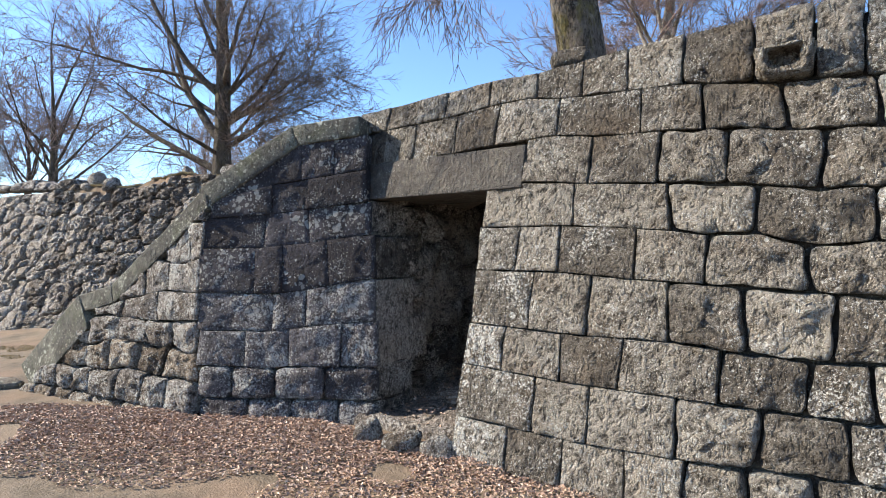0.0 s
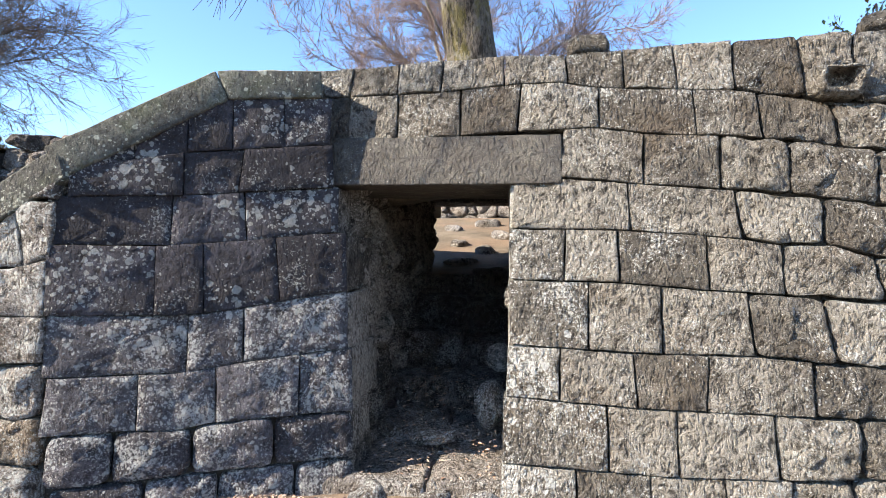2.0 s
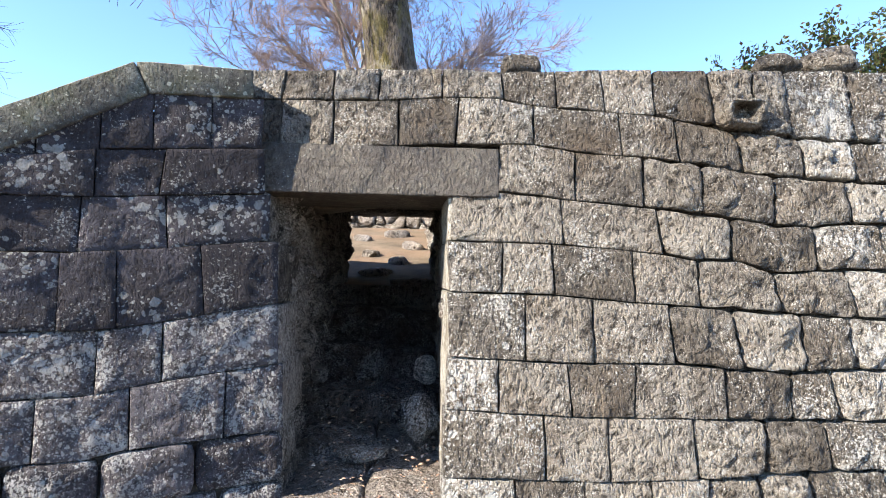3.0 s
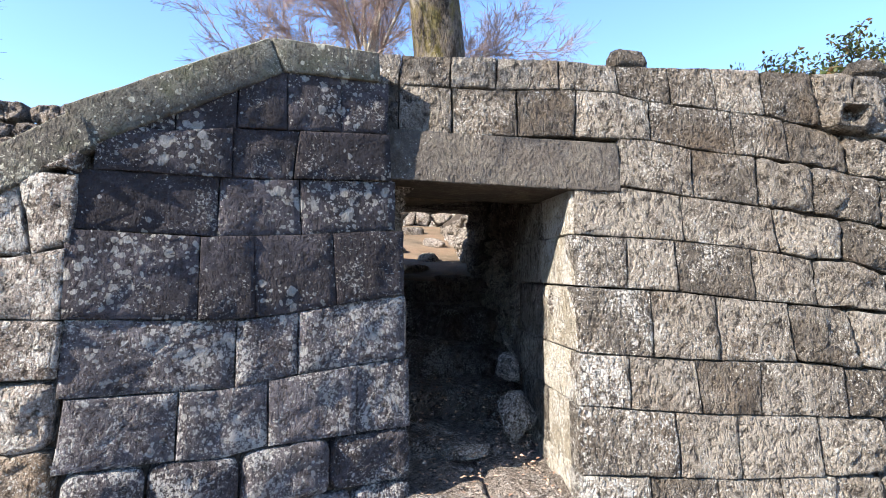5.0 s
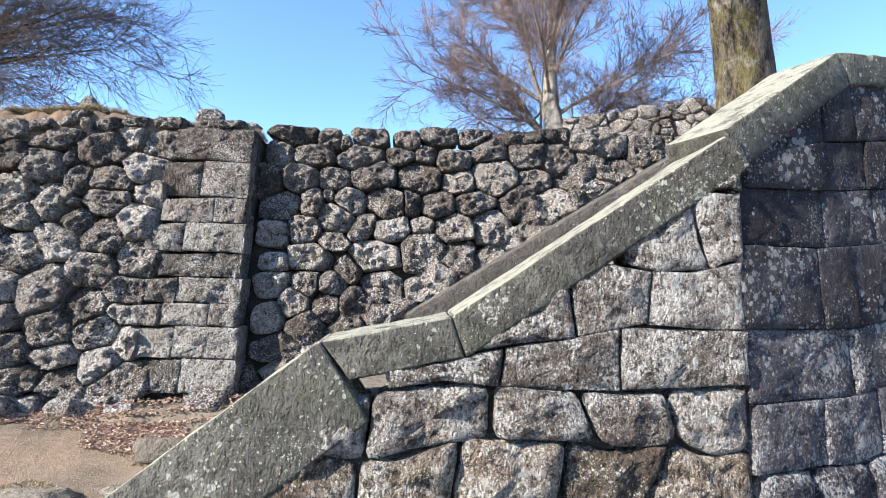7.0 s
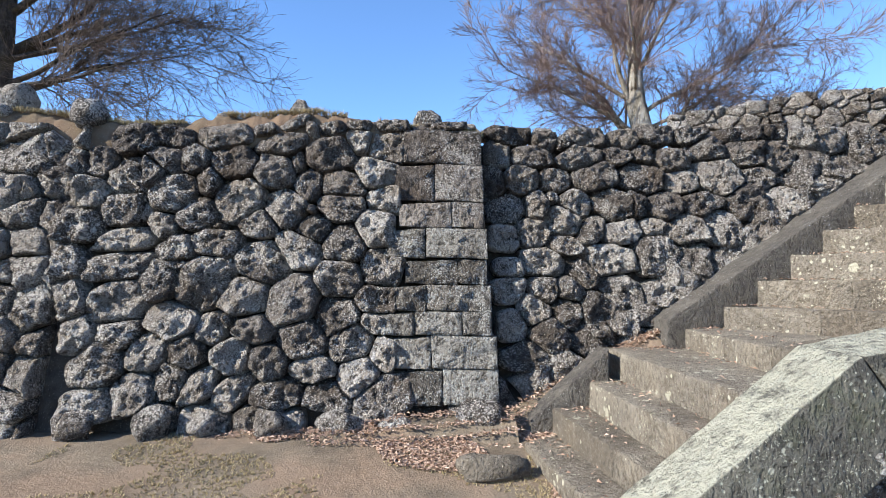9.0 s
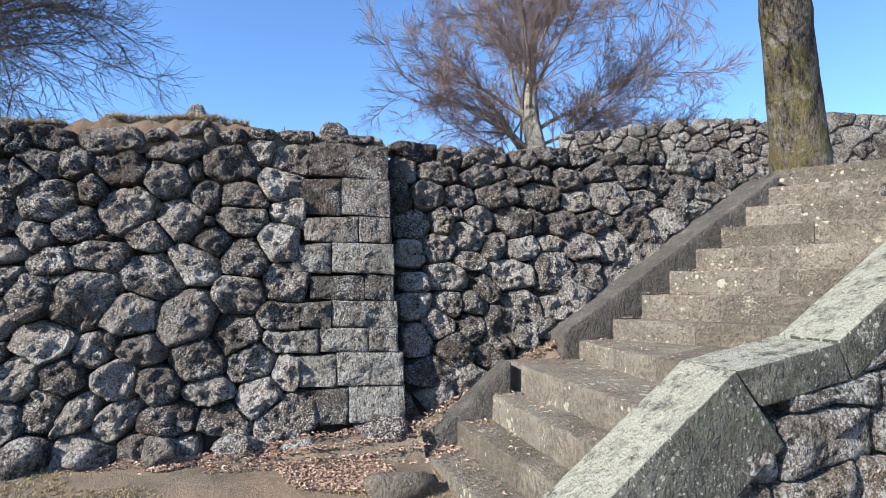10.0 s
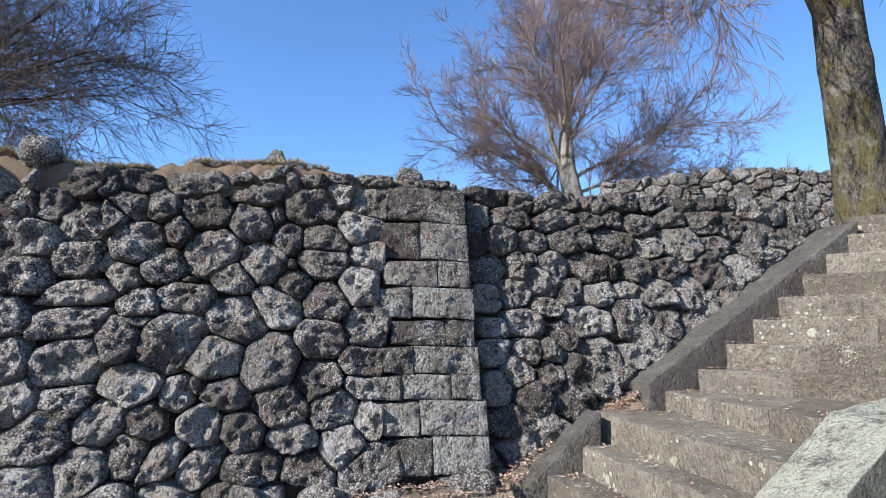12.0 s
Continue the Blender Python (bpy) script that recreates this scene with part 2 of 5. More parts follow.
def lerp_line(knots, u):
    if u <= knots[0][0]:
        return knots[0][1]
    for (a, za), (b, zb) in zip(knots, knots[1:]):
        if u <= b:
            return za + (zb - za) * (u - a) / max(b - a, 1e-6)
    return knots[-1][1]


def stone_mesh(poly, face, gap=0.01, bulge=0.015, edge=0.02, rough=0.012, soft=1, step=0.055, wobble=0.01, proud=0.0, depth=0.16, swell=((0.8, 0.45), (0.6, 0.72), (0.4, 0.9), (0.2, 1.0)), lean=0.35):
    """One stone of a wall: the polygon (u, z) drawn in by the joint, its rim rounded, its face swelling and uneven."""
    if (area(poly) < 0) != (face.d[1] * face.n[0] - face.d[0] * face.n[1] < 0):
        poly = poly[::-1]
    cu, cz = sum(p[0] for p in poly) / len(poly), sum(p[1] for p in poly) / len(poly)
    pts = []
    for i, p in enumerate(poly):
        q = poly[(i + 1) % len(poly)]
        n = max(1, round(math.hypot(q[0] - p[0], q[1] - p[1]) / step))
        for k in range(n):
            pts.append((p[0] + (q[0] - p[0]) * k / n, p[1] + (q[1] - p[1]) * k / n))
    for _ in range(soft):
        pts = [((pts[i - 1][0] + 2 * p[0] + pts[(i + 1) % len(pts)][0]) / 4, (pts[i - 1][1] + 2 * p[1] + pts[(i + 1) % len(pts)][1]) / 4) for i, p in enumerate(pts)]
    rim = []
    for u, z in pts:
        r = math.hypot(u - cu, z - cz) + 1e-6
        k = (r - gap - wobble * (0.5 + noise.noise((u * 7, z * 7, cu * 3)))) / r
        rim.append((cu + (u - cu) * k, cz + (z - cz) * k))
    size = math.sqrt(abs(area(poly)))
    n = len(rim)
    verts, faces = [], []
    rings = [(1.0, -depth), (1.0, -edge * 1.6), (1.0 - 0.35 * edge / size, -0.5 * edge), (1.0 - 1.5 * edge / size, 0.0), *swell]
    tilt = (random.uniform(-1, 1) * lean * bulge / size, random.uniform(-1, 1) * lean * bulge / size)
    for j, (k, h) in enumerate(rings):
        for u, z in rim:
            uu, zz = cu + (u - cu) * k, cz + (z - cz) * k
            hh = h if j < 3 else bulge * h
            hh += proud
            if j >= 1:
                w = face.at(uu, zz)
                f = 0.5 if j < 3 else 1.0
                hh += f * rough * (noise.noise(w * 5.5) + 0.75 * noise.noise(w * 13) + 0.6 * noise.noise(w * 29))
                hh += tilt[0] * (uu - cu) + tilt[1] * (zz - cz)
            verts.append(face.at(uu, zz, hh))
    verts.append(face.at(cu, cz, bulge + proud + rough * noise.noise(face.at(cu, cz) * 5.5)))
    for j in range(len(rings) - 1):
        for i in range(n):
            a, b = j * n + i, j * n + (i + 1) % n
            faces.append((a, b, b + n, a + n))
    last = (len(rings) - 1) * n
    for i in range(n):
        faces.append((last + i, last + (i + 1) % n, len(verts) - 1))
    return verts, faces


def stone(name, poly, face, material, parent, label="", **how):
    if len(poly) < 3 or abs(area(poly)) < 0.004:
        return None
    verts, faces = stone_mesh(poly, face, **how)
    o = sum(verts, Vector()) / len(verts)
    ob = part(name, ([v - o for v in verts], faces), material, parent, label, smooth=True)
    ob.location = o
    return ob


def box_mesh(corners_low, corners_high):
    n = len(corners_low)
    v = list(corners_low) + list(corners_high)
    f = [tuple(range(n))[::-1], tuple(range(n, 2 * n))] + [(i, (i + 1) % n, n + (i + 1) % n, n + i) for i in range(n)]
    return v, f


def block(name, pts, z0, z1, material, parent=None, label=""):
    """A prism over a polygon (x, y)."""
    if area(pts) < 0:
        pts = pts[::-1]
    return part(name, box_mesh([Vector((*p, z0)) for p in pts], [Vector((*p, z1)) for p in pts]), material, parent, label)


def rough_block(name, corners, material, parent=None, label="", cuts=5, bevel=0.02, rough=0.008, origin=None):
    """A hewn block from eight corners (four below, four above), bevelled, with an uneven skin."""
    bm = bmesh.new()
    vs = [bm.verts.new(c) for c in corners]
    for f in ((3, 2, 1, 0), (4, 5, 6, 7), (0, 1, 5, 4), (1, 2, 6, 5), (2, 3, 7, 6), (3, 0, 4, 7)):
        bm.faces.new([vs[i] for i in f])
    bmesh.ops.recalc_face_normals(bm, faces=bm.faces)
    bmesh.ops.bevel(bm, geom=list(bm.edges), offset=bevel, segments=2, affect="EDGES", profile=0.6)
    for _ in range(cuts):
        long = [e for e in bm.edges if e.calc_length() > 0.14]
        if not long:
            break
        bmesh.ops.subdivide_edges(bm, edges=long, cuts=1, use_grid_fill=True)
    bm.normal_update()
    for v in bm.verts:
        v.co += v.normal * rough * (noise.noise(v.co * 6) + 0.7 * noise.noise(v.co * 15))
    o = sum((v.co for v in bm.verts), Vector()) / len(bm.verts)
    for v in bm.verts:
        v.co -= o
    ob = part(name, bm, material, parent, label, smooth=True)
    ob.location = o
    return ob


def boulder(name, place, size, material, label="", category="stone", rz=0.0, group="", seed=0, parent=None, peak=0.0):
    """A loose rock: a squared ball with facets and hollows; peak draws its top in."""
    bm = bmesh.new()
    bmesh.ops.create_icosphere(bm, subdivisions=3, radius=1)
    for v in bm.verts:
        c = v.co
        p = 0.62
        c = Vector([math.copysign(abs(a) ** p, a) for a in c])
        for q in range(7):
            n = Vector((math.sin(seed * 2.1 + q * 4.7), math.sin(seed * 3.3 + q * 2.9 + 1), math.sin(seed * 1.7 + q * 5.3 + 2))).normalized()
            over = c.dot(n) - 0.86
            if over > 0:
                c = c - n * over * 0.85
        c *= 0.8 + 0.18 * noise.noise(c * 1.1 + Vector((seed * 3.7, 0, 0))) + 0.07 * noise.noise(c * 3 + Vector((0, seed, 0)))
        k = 1 - peak * (c.z + 0.8) / 1.6 + 0.3 * peak
        v.co = Vector((c.x * k * size[0] / 2, c.y * k * size[1] / 2, c.z * size[2] / 2))
    ob = part(name, bm, material, parent, "", smooth=True)
    ob.matrix_basis = pose(*place, 0, 0, rz)
    if parent is None:
        tagged(ob, label, category, group)
    return ob


# ---- the faces of the place ----
FA, FB, FC = Plane(-34.5, -3.31, -0.222), Plane(-9.8, -4.54, -0.09), Plane(-29, -3.27, -0.08)
FD, FE = Plane(-28, -5.98, -0.28), Plane(-28, -6.18, -0.315)
FS = Plane(-28, 0.0, 0.0)
TOP = 2.72


def courses(face, lines, joints, parent, material, name="stone", trims=(), slant=0.05, pick=None, **how):
    """Coursed stones: lines are the course joints from above down, as knots (u, z); joints the upright joints of each course."""
    for k, js in enumerate(joints):
        up, lo = lines[k], lines[k + 1]
        for a, b in zip(js, js[1:]):
            sa, sb = (slant * noise.noise((q * 9.7, k * 3.1, 0.5)) for q in (a, b))
            poly = [(a + sa, lerp_line(lo, a)), ((a + b) / 2, lerp_line(lo, (a + b) / 2)), (b + sb, lerp_line(lo, b)),
                    (b - sb, lerp_line(up, b)), ((a + b) / 2, lerp_line(up, (a + b) / 2)), (a - sa, lerp_line(up, a))]
            for t in trims:
                poly = clip(poly, *t)
            stone(name, poly, face, pick(a, lerp_line(lo, a)) if pick else material, parent, proud=random.uniform(-0.008, 0.012), **how)


# ---- gate wall of dressed blocks, with the doorway ----
A_LINES = [
    [(-3.53, 2.80), (-2.18, 2.87), (-1.78, 2.86), (-0.98, 2.91), (-0.15, 2.95), (0.79, 2.98), (2.2, 3.0)],
    [(-3.51, 2.58), (-2.55, 2.61), (-2.18, 2.65), (-1.80, 2.65), (-1.57, 2.60), (-0.73, 2.56), (0.03, 2.45), (0.68, 2.41), (2.2, 2.42)],
    [(-3.48, 2.23), (-2.52, 2.28), (-2.10, 2.30), (-1.60, 2.32), (-1.35, 2.27), (-0.84, 2.25), (-0.38, 2.20), (0.07, 2.14), (0.62, 2.11), (2.2, 2.1)],
    [(-3.41, 1.92), (-2.16, 1.96), (-1.84, 1.98), (-1.37, 1.93), (-0.42, 1.86), (0.01, 1.79), (0.31, 1.78), (0.57, 1.82), (2.2, 1.8)],
    [(-2.16, 1.64), (-1.43, 1.63), (-0.79, 1.58), (-0.55, 1.54), (-0.24, 1.55), (0.00, 1.46), (0.51, 1.50), (2.2, 1.48)],
]
A_LINES += [
    [(-2.17, 1.31), (-1.51, 1.30), (-0.98, 1.26), (-0.04, 1.21), (0.45, 1.18), (2.2, 1.15)],
    [(-2.18, 0.91), (-1.41, 0.88), (-0.77, 0.88), (0.04, 0.83), (0.39, 0.86), (2.2, 0.84)],
    [(-2.19, 0.61), (-1.43, 0.57), (-0.48, 0.56), (0.33, 0.55), (2.2, 0.54)],
    [(-2.22, 0.24), (-1.22, 0.21), (-0.70, 0.22), (0.28, 0.27), (2.2, 0.26)],
    [(-2.22, -0.06), (-1.22, -0.1), (2.2, -0.06)],
    [(-2.22, -0.35), (2.2, -0.35)],
]
A_JOINTS = [
    [-3.68, -3.31, -2.97, -2.66, -2.22, -1.8, -1.42, -1.09, -0.72, -0.3, 0.03, 0.27, 0.74, 1.2, 1.7, 2.2],
    [-3.66, -3.31, -2.96, -2.52, -2.12, -1.59, -0.98, -0.59, -0.13, 0.32, 0.68, 1.1, 1.6, 2.2],
    [-1.84, -1.32, -0.85, -0.43, 0.06, 0.59, 1.05, 1.6, 2.2],
    [-2.16, -1.42, -0.77, -0.27, 0.3, 0.8, 1.4, 2.2],
    [-2.18, -1.83, -1.5, -0.97, -0.54, -0.01, 0.49, 0.95, 1.5, 2.2],
]
A_JOINTS += [
    [-2.18, -1.69, -1.26, -0.75, -0.32, 0.11, 0.44, 0.9, 1.4, 2.2],
    [-2.19, -1.87, -1.43, -1.02, -0.45, -0.01, 0.27, 0.7, 1.3, 2.2],
    [-2.21, -1.6, -1.21, -0.68, -0.24, 0.17, 0.6, 1.2, 2.2],
    [-2.22, -1.78, -1.37, -0.96, -0.63, -0.3, 0.03, 0.5, 1.1, 2.2],
    [-2.22, -1.62, -1.2, -0.8, -0.35, 0.1, 0.6, 1.3, 2.2],
]
DOOR_L, DOOR_R, DOOR_TOP = -3.18, -2.17, 1.95


def strip(face, u0, u1, z0, z1, h0, h1):
    """Corners of a slab behind a leaning face, between two depths."""
    low = [face.at(u0, z0, h0), face.at(u1, z0, h0), face.at(u1, z0, h1), face.at(u0, z0, h1)]
    high = [face.at(u0, z1, h0), face.at(u1, z1, h0), face.at(u1, z1, h1), face.at(u0, z1, h1)]
    return box_mesh(low, high)


def profile(face, outline, h0, h1):
    """A slab behind a leaning face with the outline (u, z)."""
    if area(outline) < 0:
        outline = outline[::-1]
    return box_mesh([face.at(u, z, h0) for u, z in outline], [face.at(u, z, h1) for u, z in outline])


def joined(*solids):
    v, f = [], []
    for a, b in solids:
        f += [tuple(i + len(v) for i in q) for q in b]
        v += list(a)
    return v, f


wall_a = tagged(part("wall_gate", joined(strip(FA, DOOR_R + 0.06, 2.2, -0.5, 2.84, -0.5, -0.09), strip(FA, -3.68, DOOR_R + 0.06, 2.3, 2.74, -0.5, -0.07)), M_FILL),
                "tall retaining wall of hewn grey-brown blocks with a low doorway", "wall", kind="structure")
A_WORN = [[u for u in js if u > -0.9] for js in A_JOINTS]
A_FINE = [[u for u in js if u < -0.9] + w[:1] for js, w in zip(A_JOINTS, A_WORN)]


def ashlar_kind(u, z):
    """White lichen has taken the blocks beside the doorway and patches of the worn end."""
    if u < -2.0 and z < 1.4:
        return M_ASHLAR_WHITE
    return M_ASHLAR_WHITE if noise.noise((u * 0.8, z * 0.8, 3)) + max(-0.6, min(0.5, u)) * 0.6 - z * 0.06 > 0.05 else M_ASHLAR


courses(FA, A_LINES, A_FINE, wall_a, M_ASHLAR, "block", pick=ashlar_kind, slant=0.02, gap=0.001, bulge=0.007, edge=0.009, rough=0.018, soft=0, wobble=0.008, step=0.04)
courses(FA, A_LINES, A_WORN, wall_a, M_ASHLAR, "block", pick=ashlar_kind, slant=0.04, gap=0.001, bulge=0.02, edge=0.013, rough=0.036, soft=1, wobble=0.018, step=0.04)
# the lintel, one long beam
LW = [FA.at(u, z, h) for z, hs in ((1.935, (0.015, -0.82)), (2.275, (0.015, -0.82))) for u, h in ((-3.62, hs[0]), (-1.84, hs[0]), (-1.84, hs[1]), (-3.62, hs[1]))]
rough_block("lintel", LW, M_LINTEL, wall_a, "long smooth grey stone lintel over the doorway", bevel=0.012, rough=0.006)
# the deep right jamb blocks of the doorway
zs = [1.96, 1.64, 1.31, 0.91, 0.60, 0.23, -0.3]
for k, (a, b) in enumerate(zip(zs, zs[1:])):
    deep = -0.62 - 0.1 * (k % 2)
    c = [FA.at(u, z, h) for z in (b + 0.004, a - 0.004) for u, h in ((DOOR_R - 0.005, -0.035), (DOOR_R + 0.12, -0.035), (DOOR_R + 0.12, deep), (DOOR_R - 0.02, deep))]
    rough_block("jamb_block", c, M_JAMB_SUNLIT, wall_a, "lichen-covered jamb block with sunlight painted into its pale colour", bevel=0.012, rough=0.008)
    c = [FA.at(u, z, h) for z in (b + 0.006, a - 0.006) for u, h in ((DOOR_R - 0.015, deep - 0.006), (DOOR_R + 0.14, deep - 0.006), (DOOR_R + 0.14, -1.5 - 0.2 * (k % 2)), (DOOR_R + 0.01, -1.5 - 0.2 * (k % 2)))]
    rough_block("jamb_block", c, M_ASHLAR, wall_a, bevel=0.016, rough=0.014)

# ---- dark crusted block front beside the doorway ----
B_LINES = [
    [(-3.2, 2.75), (-1.5, 2.75)],
    [(-2.6, 2.02), (-2.44, 2.09), (-2.10, 2.13), (-1.55, 2.20)],
    [(-3.17, 1.78), (-2.40, 1.82), (-1.52, 1.91)],
    [(-3.16, 1.50), (-2.58, 1.50), (-2.10, 1.54), (-1.51, 1.61)],
    [(-3.14, 1.09), (-2.40, 1.08), (-2.07, 1.12), (-1.74, 1.18), (-1.43, 1.22)],
    [(-3.12, 0.74), (-2.39, 0.74), (-2.07, 0.79), (-1.42, 0.85)],
    [(-3.09, 0.42), (-2.65, 0.42), (-2.39, 0.40), (-2.20, 0.44), (-1.39, 0.45)],
    [(-3.09, 0.13), (-1.39, 0.16)],
    [(-3.09, -0.3), (-1.39, -0.3)],
]
B_JOINTS = [
    [-2.98, -2.72, -2.42, -2.16, -1.84, -1.53],
    [-3.06, -2.44, -2.1, -1.52],
    [-3.16, -2.5, -2.07, -1.48],
    [-3.15, -2.58, -2.31, -1.87, -1.43],
    [-3.14, -2.39, -2.07, -1.42],
    [-3.13, -2.65, -2.22, -1.73, -1.39],
    [-3.11, -2.77, -2.35, -1.88, -1.38],
    [-3.09, -2.6, -2.2, -1.75, -1.38],
]
CAP_LOW, CAP_PEAK, CAP_END = (-3.20, 2.06), (-2.27, 2.635), (-1.60, 2.71)   # upper edge of the coping in front
CAP_T = 0.185


def under(a, b, drop):
    """Clip terms that keep what lies below the line from a to b, lowered by drop."""
    k = (b[1] - a[1]) / (b[0] - a[0])
    return (-k, 1.0, a[1] - drop - k * a[0])


wall_b = tagged(part("wall_stair_front", profile(FB, [(-3.1, -0.5), (-3.1, 1.8), (-2.2, 2.36), (-1.56, 2.42), (-1.47, -0.5)], -0.5, -0.065), M_FILL),
                "front of the stair of black-crusted blocks with white lichen", "wall", kind="structure")
trims_b = [under(CAP_LOW, CAP_PEAK, CAP_T + 0.03), under(CAP_PEAK, CAP_END, CAP_T + 0.005)]
courses(FB, B_LINES[4:7], B_JOINTS[4:6], wall_b, M_CRUST, "block", slant=0.02, gap=0.001, bulge=0.006, edge=0.007, rough=0.012, soft=0, wobble=0.005, step=0.04)
courses(FB, B_LINES[:5], B_JOINTS[:4], wall_b, M_DARK, "block", trims=trims_b, slant=0.02, gap=0.0005, bulge=0.004, edge=0.005, rough=0.008, soft=0, wobble=0.004, step=0.04)
courses(FB, B_LINES[6:], B_JOINTS[6:], wall_b, M_CRUST, "block", slant=0.03, gap=0.002, bulge=0.02, edge=0.014, rough=0.022, soft=1, wobble=0.01, depth=0.3)
# side of the front towards the doorway: the left jamb
zs = [1.93, 1.6, 1.21, 0.84, 0.45, 0.15, -0.3]
for k, (a, b) in enumerate(zip(zs, zs[1:])):
    deep = 0.5 + 0.22 * (k % 2)
    edge_u = -1.40 - 0.16 * max(0.0, (a + b) / 2 - 1.2)
    p, q = FB.at(edge_u, (a + b) / 2, -0.04), FB.at(edge_u - 0.2, (a + b) / 2, -0.04)
    into = Vector((0.566, 0.824, 0)) * deep
    c = [Vector((v.x, v.y, z)) for z in (b + 0.004, a - 0.004) for v in (q, p, p + into, q + into)]
    rough_block("jamb_block", c, M_RUBBLE, wall_b, bevel=0.015, rough=0.012)

# ---- flank of the stair ----
C_LINES = [
    [(-6.4, 2.2), (-4.45, 2.2)],
    [(-6.4, 1.7), (-4.68, 1.74), (-4.48, 1.77)],
    [(-5.2, 1.42), (-5.09, 1.40), (-4.92, 1.33), (-4.50, 1.40)],
    [(-5.8, 0.95), (-5.6, 1.0), (-5.09, 1.09), (-4.52, 1.09)],
    [(-6.28, 0.76), (-5.89, 0.82), (-5.10, 0.82), (-4.50, 0.81)],
    [(-6.6, 0.50), (-5.76, 0.55), (-5.37, 0.59), (-4.84, 0.53), (-4.49, 0.54)],
    [(-7.1, 0.22), (-6.2, 0.25), (-5.4, 0.28), (-4.49, 0.24)],
    [(-7.4, -0.02), (-5.4, -0.02), (-4.49, -0.04)],
    [(-7.6, -0.4), (-4.49, -0.4)],
]
C_JOINTS = [
    [-4.68, -4.47],
    [-5.08, -4.69, -4.48],
    [-5.9, -5.33, -4.95, -4.49],
    [-6.2, -5.66, -5.1, -4.48],
    [-6.6, -6.27, -5.71, -5.26, -4.86, -4.48],
    [-6.9, -6.31, -5.87, -5.37, -4.94, -4.47],
    [-7.3, -6.8, -6.45, -6.1, -5.6, -5.2, -4.85, -4.46],
    [-7.6, -7.2, -6.8, -6.4, -6.0, -5.55, -5.15, -4.8, -4.45],
]
# upper edge of the coping along the flank: foot, knee, landing's end, upper joint
K_FOOT, K_KNEE, K_LAND, K_TOP = (-7.62, 0.15), (-6.50, 1.01), (-5.90, 1.125), (-4.50, 2.07)
wall_c = tagged(part("wall_stair_flank", profile(FC, [(-7.2, -0.5), (-7.15, -0.15), (-6.3, 0.55), (-5.85, 0.82), (-4.42, 1.78), (-4.42, -0.5)], -0.4, -0.075), M_FILL),
                "flank of the stair of squared brown-grey stones with lichen", "wall", kind="structure")
for k, js in enumerate(C_JOINTS):
    for a, b in zip(js, js[1:]):
        up, lo = C_LINES[k], C_LINES[k + 1]
        bend = lambda line, j, u: lerp_line(line, u) + (0.09 if j > 3 else 0.05) * noise.noise((u * 3.3, j * 5.7, 2))
        sa, sb = (0.13 * noise.noise((q * 7.3, k * 4.1, 8)) if q < -4.6 else 0.0 for q in (a, b))
        m = (a + b) / 2
        poly = [(a + sa, bend(lo, k + 1, a)), (m, bend(lo, k + 1, m)), (b + sb, bend(lo, k + 1, b)),
                (b - sb, bend(up, k, b)), (m, bend(up, k, m)), (a - sa, bend(up, k, a))]
        if (a + b) / 2 > -5.85:
            poly = clip(poly, *under(K_LAND, K_TOP, 0.2))
        if (a + b) / 2 < -6.2:
            poly = clip(poly, *under(K_FOOT, K_KNEE, 0.34))
        elif (a + b) / 2 < -5.75:
            poly = clip(poly, *under(K_KNEE, K_LAND, 0.19))
        low = k >= 4
        stone("stone", poly, FC, M_FLANK_BROWN if k >= 5 and noise.noise((a * 1.3, k * 2.1, 1)) > -0.2 else M_FLANK, wall_c, gap=0.0 if not low else 0.002, bulge=0.016 if not low else 0.03, edge=0.011 if not low else 0.016,
              rough=0.02 if not low else 0.034, soft=0 if not low else 1, wobble=0.012, proud=random.uniform(-0.01, 0.02) + (0.05 if k >= 6 else 0), depth=0.2)

# ---- coping stones of the stair ----
coping = tagged(new("coping"), "sloping coping of long mossy grey slabs along the stair", "coping", kind="structure")


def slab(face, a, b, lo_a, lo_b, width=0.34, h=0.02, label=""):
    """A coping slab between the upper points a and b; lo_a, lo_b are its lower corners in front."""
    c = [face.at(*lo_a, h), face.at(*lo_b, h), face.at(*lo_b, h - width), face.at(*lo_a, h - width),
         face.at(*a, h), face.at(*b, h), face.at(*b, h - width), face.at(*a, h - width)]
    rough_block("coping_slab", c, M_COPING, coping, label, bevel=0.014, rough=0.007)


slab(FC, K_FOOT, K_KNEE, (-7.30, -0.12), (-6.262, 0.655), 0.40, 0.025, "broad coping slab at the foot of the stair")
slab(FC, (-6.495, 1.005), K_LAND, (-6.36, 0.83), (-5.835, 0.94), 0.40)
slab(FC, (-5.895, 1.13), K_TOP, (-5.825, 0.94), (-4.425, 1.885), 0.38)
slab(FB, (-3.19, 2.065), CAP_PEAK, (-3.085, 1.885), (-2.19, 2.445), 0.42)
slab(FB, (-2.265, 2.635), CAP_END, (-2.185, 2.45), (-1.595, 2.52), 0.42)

# ---- stair ----
stair = tagged(new("staircase"), "wide worn grey stone stair rising between the walls, leaves in its corners", "staircase", kind="structure")


def meet(p, e, z=0.0):
    """Where the line from p along e first meets the inner side of the coping or of the walls in front."""
    lines = ((FC.n, -3.62), (FB.n, -5.12), (FA.n, -4.32)) if p[0] > -2.1 else ((FC.n, -3.62),)
    if 1.6 < z < 2.5:
        lines += ((FA.d, -3.44),)
    s = min((k - (n[0] * p[0] + n[1] * p[1])) / (n[0] * e[0] + n[1] * e[1]) for n, k in lines)
    return (p[0] + e[0] * s, p[1] + e[1] * s)


